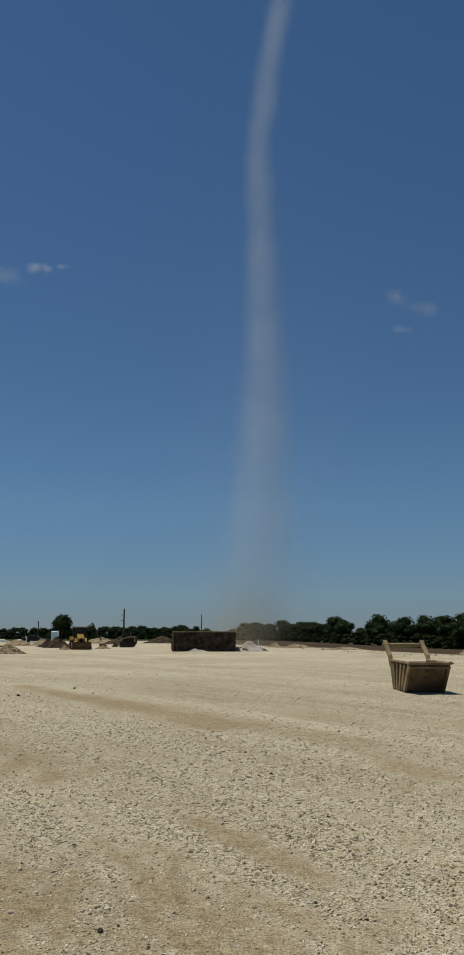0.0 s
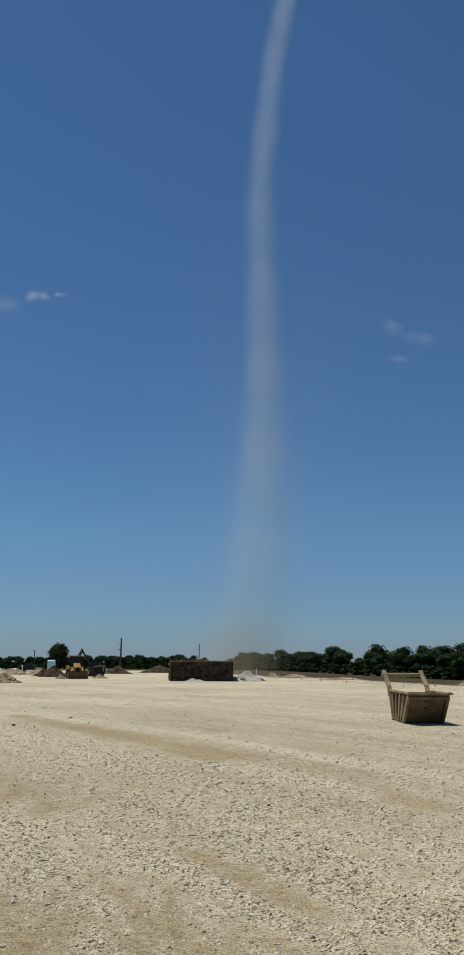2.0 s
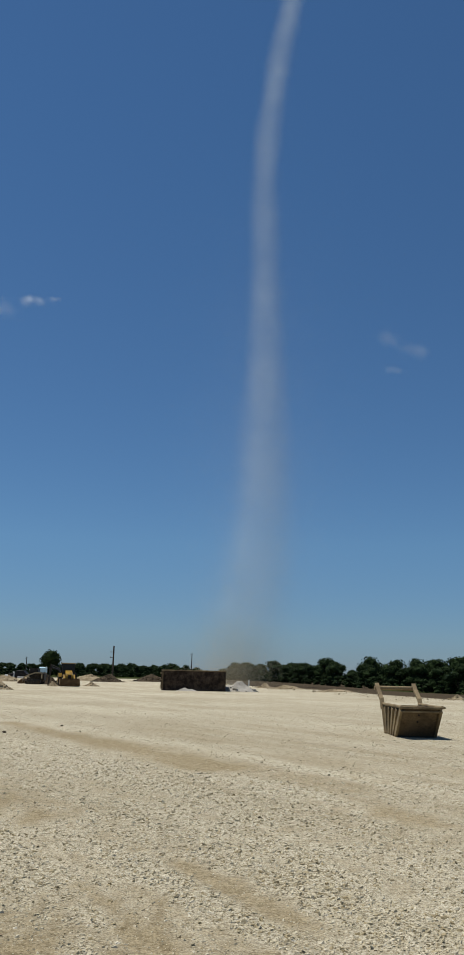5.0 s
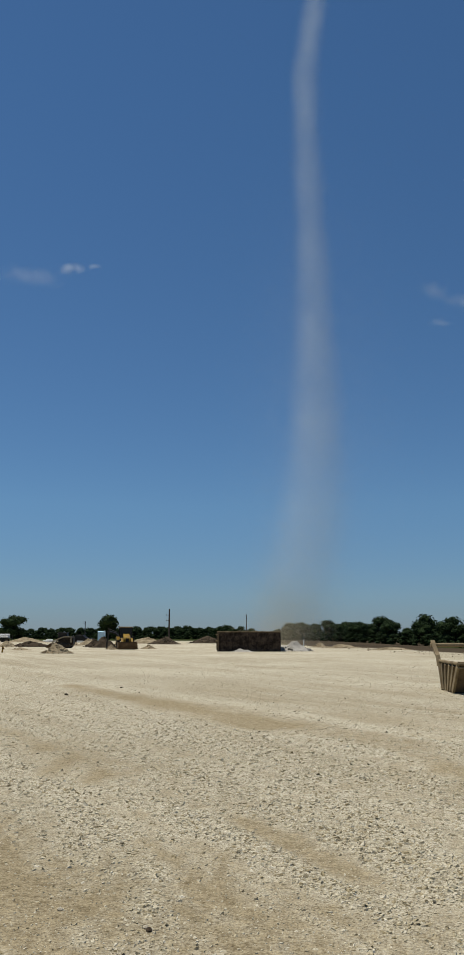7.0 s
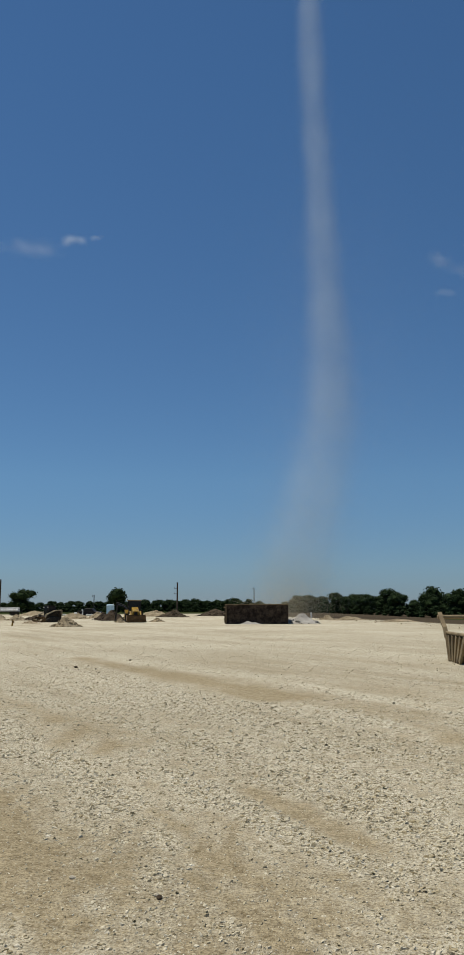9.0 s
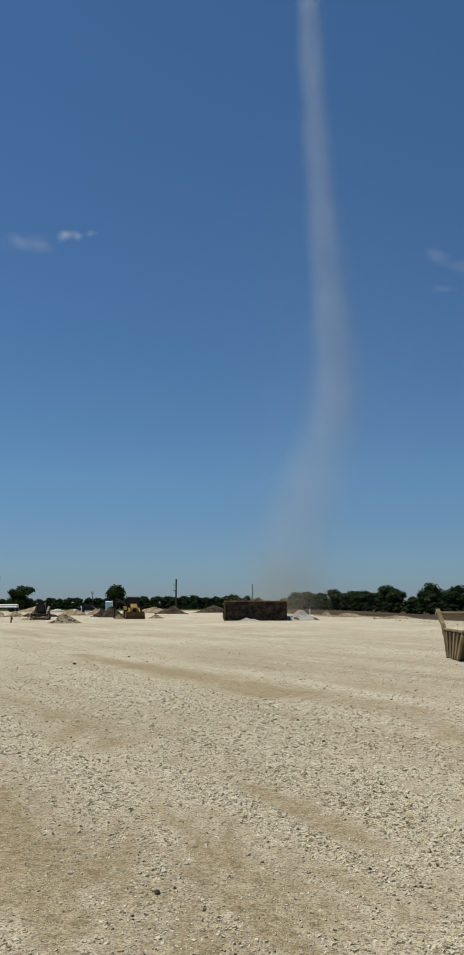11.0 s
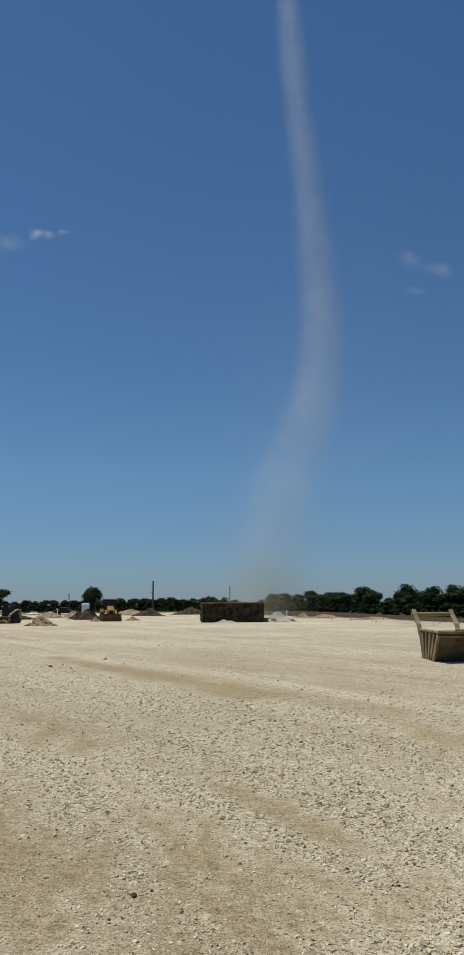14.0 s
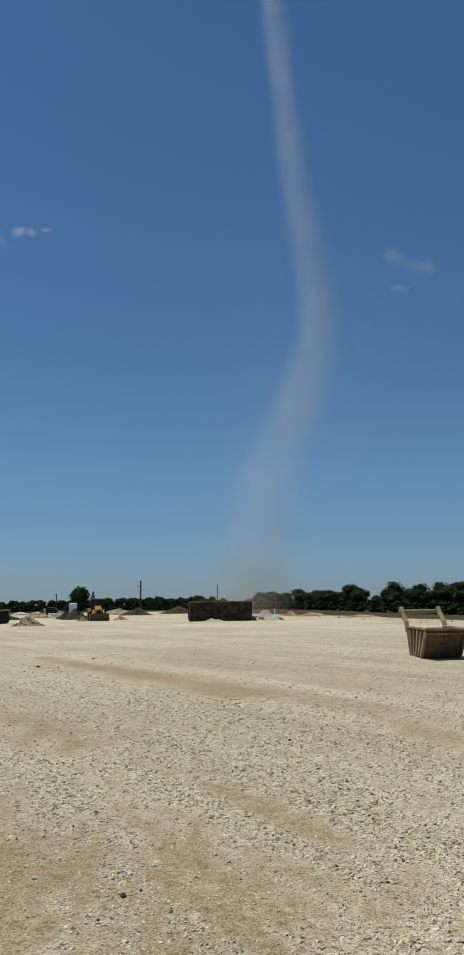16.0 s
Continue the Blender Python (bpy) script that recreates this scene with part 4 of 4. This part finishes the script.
heap("spoil_heap", 13.5, 96, 2.6, 1.0, 0.35, MAT_HEAP, 12, "low tan ridge of rubble at the pad edge", 90)
heap("spoil_heap", 20.2, 70, 0.8, 0.6, 0.42, MAT_HEAP, 13, "small tan heap at the grassy edge", 40)
heap("spoil_heap", -36.0, 117, 3.6, 1.2, 0.85, MAT_DARKSOIL, 14, "long dark bank of soil along a trench", 80)
heap("spoil_heap", -39.0, 115, 1.5, 1.2, 0.95, MAT_HEAP, 15, "tan spoil heap by the dark soil bank", 40)
heap("spoil_heap", -42.6, 117, 1.8, 1.3, 1.0, MAT_HEAP, 16, "tan spoil heap by the dark soil bank", 40)
heap("spoil_heap", -29.2, 90.9, 1.15, 0.8, 0.32, MAT_HEAP, 17, "low tan spread of soil on the pad", 30)
heap("spoil_heap", -34.4, 133, 2.0, 1.5, 0.95, MAT_HEAP, 18, "rounded tan spoil heap behind the track loader", 30)
heap("spoil_heap", -36.8, 137, 2.2, 1.5, 1.0, MAT_HEAP, 19, "tan spoil heap at the far side", 30)
heap("spoil_heap", -63, 200, 5.5, 3.0, 1.2, MAT_HEAP, 20, "broad pale spoil heap in the distance", 30)


# ---- small things on the pad ----
def white_post(x, y, h, label="short white pipe standing upright at the pad edge"):
    t = thing("marker_post", pose(x, y, rise(x, y)), label, "post", "marker posts")
    b = B()
    rod(b, (0, 0, -0.1), (0, 0, h), 0.1, 12)
    part("pipe", b, MAT_WHITE, t)
    b = B()
    rod(b, (0, 0, h), (0, 0, h + 0.05), 0.115, 12)
    part("cap", b, MAT_WHITE, t)


white_post(4.32, 131, 0.98)
white_post(-44.5, 175, 1.5, "white marker post among distant spoil heaps")
white_post(-48.5, 190, 1.6, "white marker post among distant spoil heaps")


def stake():
    t = thing("survey_stake", pose(-26.7, 77.5, 0, 4, 6, 20), "small yellow-brown survey stake with ribbon", "stake")
    part("lath", box(B(), (0, 0, 0.26), (0.16, 0.06, 0.56), bevel=0.008), MAT_YELLOW, t)
    part("ribbon", box(B(), (0.03, -0.05, 0.4), (0.26, 0.03, 0.12)), MAT_BUCKET, t)


stake()


def flat_trailer(x, y, turn):
    t = thing("pipe_trailer", pose(x, y, 0, 0, 0, turn), "white flat trailer loaded with pale pipes", "trailer")
    part("deck", box(B(), (0, 0, 0.95), (5.4, 2.3, 0.18), bevel=0.02), MAT_BLACK, t)
    for k in range(2):
        for s in (-1, 1):
            b = B()
            rod(b, (0.9 + k, s * 0.85, 0.42), (0.9 + k, s * 1.15, 0.42), 0.42, 18)
            part("tyre", b, MAT_TYRE, t)
    for r in range(2):
        for k in range(4 - r):
            b = B()
            rod(b, (-2.4, -0.85 + k * 0.56 + r * 0.28, 1.32 + r * 0.48), (2.4, -0.85 + k * 0.56 + r * 0.28, 1.32 + r * 0.48), 0.27, 14)
            part("pipe", b, MAT_WHITE, t, "pale pipe")
    b = B()
    beam(b, (-2.7, 0, 0.85), (-4.0, 0, 0.5), 0.12, 0.16)
    rod(b, (-3.7, 0, 0), (-3.7, 0, 0.6), 0.06)
    part("tongue", b, MAT_BLACK, t)


flat_trailer(-71.5, 205, 4)


def pipe_stack(x, y, n, turn):
    t = thing("pipe_stack", pose(x, y, 0, 0, 0, turn), "stack of white pipes lying on the ground", "pipes", "pipe stacks")
    for k in range(n):
        b = B()
        rod(b, (-1.6, k * 0.42, 0.2 + 0.02 * k), (1.6, k * 0.42, 0.2), 0.2, 12)
        part("pipe", b, MAT_WHITE, t)
    b = B()
    rod(b, (-0.8, 0.2, 0.57), (0.9, 0.3, 0.57), 0.18, 12)
    part("pipe", b, MAT_WHITE, t)


pipe_stack(-58.5, 205, 4, 5)
pipe_stack(-54.5, 208, 3, -10)
pipe_stack(-50.0, 200, 3, 12)


# ---- loose stones ----
def loose_stone(x, y, s, mat, seed, label):
    rnd = random.Random(seed)
    b = B()
    bmesh.ops.create_icosphere(b, subdivisions=2, radius=1.0)
    for v in b.verts:
        k = 1 + 0.28 * noise.noise(v.co * 1.3 + Vector((seed, 0, 0)))
        v.co = Vector((v.co.x * s * k, v.co.y * s * 0.8 * k, v.co.z * s * 0.5 * k))
    ob = new("stone", mesh_of(b, "stone", mat))
    ob.matrix_basis = pose(x, y, rise(x, y) + s * 0.36, rnd.uniform(-15, 15), rnd.uniform(-15, 15), rnd.uniform(0, 360))
    tagged(ob, label, "stone", "loose stones")


# dark lump added as the shaded side of the pale stone next to it
loose_stone(-0.725, 4.80, 0.022, MAT_DARKSTONE, 1, "fist-sized dark lump added as the shade of a pale stone")
loose_stone(-0.75, 4.84, 0.018, MAT_STONE, 21, "pale limestone lump with its shade as a dark lump")
loose_stone(-1.30, 5.08, 0.02, MAT_STONE, 2, "small whitish limestone lump on the gravel")
loose_stone(-4.9, 25.5, 0.05, MAT_DARKSTONE, 3, "dark stone lying alone on the pale gravel")
loose_stone(-5.86, 22.5, 0.06, MAT_DARKSTONE, 4, "dark stone lying alone on the pale gravel")
loose_stone(-5.2, 22.1, 0.025, MAT_DARKSTONE, 5, "dark stone lying alone on the pale gravel")

def edge_rubble():
    """Clods and broken stone turned up along the pad's far edge."""
    rnd = random.Random(77)
    b = B()
    for _ in range(900):
        y = rnd.uniform(66, 142)
        x = pad_edge(y) - abs(rnd.gauss(0, 3.4)) + 0.6
        k = rnd.random() ** 5 * 0.10 + 0.02
        m = pose(x, y, rise(x, y) + k * 0.05, rnd.uniform(0, 90), rnd.uniform(0, 90), rnd.uniform(0, 90)) @ Matrix.Diagonal((1.4, 1, 0.7, 1))
        bmesh.ops.create_icosphere(b, subdivisions=1, radius=k, matrix=m)
    ob = new("edge_rubble", mesh_of(b, "edge_rubble", MAT_HEAP))
    tagged(ob, "tan clods and rubble along the pad edge", "rubble", kind="stuff")


edge_rubble()


def gravel():
    """Crushed stone strewn over the pad where the camera stands nearest: thicker in the coarse bands, thin where dust lies."""
    rng = np.random.default_rng(8)
    shape = np.array([(1, 0.2, -1), (0.1, 1, -1), (-1, -0.1, -1), (-0.2, -1, -1), (0.55, 0.1, 1), (0.05, 0.55, 1), (-0.55, -0.1, 1), (-0.1, -0.55, 1)], float)
    tris = np.array([(0, 1, 5), (0, 5, 4), (1, 2, 6), (1, 6, 5), (2, 3, 7), (2, 7, 6), (3, 0, 4), (3, 4, 7), (4, 5, 6), (4, 6, 7)])
    vs, fs, total = [], [], 0
    tries = 170000
    # thinning evenly with distance, from 3.6 to 60 m
    r = (3.6 ** -0.5 - rng.random(tries) * (3.6 ** -0.5 - 60 ** -0.5)) ** -2
    a = np.radians(rng.uniform(-23, 19, tries))
    for x, y, u in zip(r * np.sin(a), r * np.cos(a), rng.random(tries)):
        d = dusty_at(x, y)
        if u > max(0.2, min(1.0, 1.1 - 1.3 * d)) * (1 - smooth01(35, 60, y)):
            continue
        small = min(0.013, 0.0009 * y)
        s = small + (0.02 + 0.0003 * y) * rng.random() ** 4.5 * (1.2 - 0.7 * d)
        p = shape + rng.uniform(-0.3, 0.3, (8, 3))
        t = rng.uniform(0, math.tau)
        c, n = math.cos(t), math.sin(t)
        p = p * (s, s * rng.uniform(0.4, 0.95), s * rng.uniform(0.12, 0.40) * (1 - 0.5 * smooth01(8, 22, y)))
        tilt = rng.normal(0, 0.32)
        p[:, 2] += p[:, 0] * tilt
        q = np.stack([p[:, 0] * c - p[:, 1] * n + x, p[:, 0] * n + p[:, 1] * c + y, p[:, 2] + rise(x, y) + s * 0.08], 1)
        vs.append(q)
        fs.append(tris + total * 8)
        total += 1
    v, f = np.concatenate(vs), np.concatenate(fs)
    me = bpy.data.meshes.new("gravel")
    me.vertices.add(len(v))
    me.vertices.foreach_set("co", v.ravel())
    me.loops.add(len(f) * 3)
    me.loops.foreach_set("vertex_index", f.ravel().astype(np.int32))
    me.polygons.add(len(f))
    me.polygons.foreach_set("loop_start", np.arange(len(f), dtype=np.int32) * 3)
    me.polygons.foreach_set("use_smooth", [False] * len(f))
    me.update()
    me.materials.append(MAT_CHIPS)
    tagged(new("gravel", me), "loose pale limestone chips strewn over the pad", "gravel", kind="stuff")


def chip_material():
    m, n, l, b = material("limestone_chips", 0.95)
    b.inputs["Specular IOR Level"].default_value = 0.0
    geo = n.new("ShaderNodeNewGeometry")
    r = ramp(n, l, geo.outputs["Random Per Island"], (0.0, (0.31, 0.253, 0.147)), (0.4, (0.45, 0.393, 0.27)), (0.9, (0.535, 0.48, 0.355)), (1.0, (0.62, 0.565, 0.44)))
    f = texture(n, l, "noise", 90, detail=3)
    g = ramp(n, l, f.outputs[0], (0.3, (0.8, 0.8, 0.8)), (0.7, (1.12, 1.12, 1.12)))
    l.new(mix(n, l, 1.0, r.outputs[0], g.outputs[0], "MULTIPLY"), b.inputs["Base Color"])
    return m


MAT_CHIPS = chip_material()
gravel()


# ---- clouds ----
def cloud(x, z, wide, tall, count, seed, slant, label):
    """A wisp of thin cloud, far off: streaks of small vapour flakes."""
    rng0 = random.Random(seed)
    tufts = []
    for _ in range(6):
        cx, cz, big = rng0.uniform(-1, 1), rng0.uniform(-0.8, 0.8), rng0.uniform(0.4, 1.0)
        for _ in range(14):
            tufts.append((cx + rng0.gauss(0, 0.22), cz + rng0.gauss(0, 0.3), big * rng0.uniform(0.04, 0.24), big * rng0.uniform(0.015, 0.075)))

    def wisp(rng, n):
        k = (len(tufts) * rng.random(n) ** 1.5).astype(int)
        s = np.array(tufts)[k]
        dx = rng.normal(0, 1, n) * s[:, 2] * wide
        dz = rng.normal(0, 1, n) * s[:, 3] * tall
        return np.stack([s[:, 0] * wide * 0.5 + dx, rng.normal(0, wide * 0.2, n), s[:, 1] * tall * 0.32 + slant * s[:, 0] * wide * 0.5 + dz + slant * dx], 1)

    ob = new("cloud", specks(seed, count * 4, wisp, 0.42, MAT_CLOUD))
    ob.matrix_basis = pose(x, 1500, z)
    return tagged(ob, label, "cloud", "clouds", "stuff")


CLOUDS = [(cloud(-396, 738, 40, 24, 900, 301, 0.1, "small bright white tuft of thin cloud"), -49, 20),
          (cloud(-345, 741, 22, 10, 150, 305, 0.0, "tiny thin white wisp of cloud"), -49, 20),
          (cloud(-500, 728, 92, 34, 1500, 302, -0.12, "torn thin white wisp of cloud"), -49, 20),
          (cloud(366, 660, 76, 26, 1100, 303, -0.35, "thin slanting white wisp of cloud"), -30, 13),
          (cloud(352, 604, 44, 16, 200, 304, -0.15, "small thin white wisp of cloud"), -30, 13)]


# ---- what moves ----
def motions():
    walk(SKID, [(t, pose(x, y, 0, 0, 0, a)) for t, x, y, a in SKID_ROWS])
    walk(HOE, [(t, pose(0, 2.45, 0.9, 0, 0, a) @ pose(0, 0, 0, k)) for t, a, k in HOE_ROWS])
    for ob, dx, dz in CLOUDS:
        p = ob.matrix_basis.translation.copy()
        walk(ob, [(t, pose(p.x + dx * t / 16, p.y, p.z + dz * t / 16)) for t in range(17)])
    for ob, h in PUFFS:
        rows = []
        for t in AXIS:
            lean = math.degrees(math.atan2(axis_x(t, h + 5) - axis_x(t, max(0, h - 5)), 10))
            rows.append((t, pose(axis_x(t, h), 0, h, 0, lean, 0) @ pose(0, 0, 0, 0, 0, t * 14)))
        walk(ob, rows)


motions()
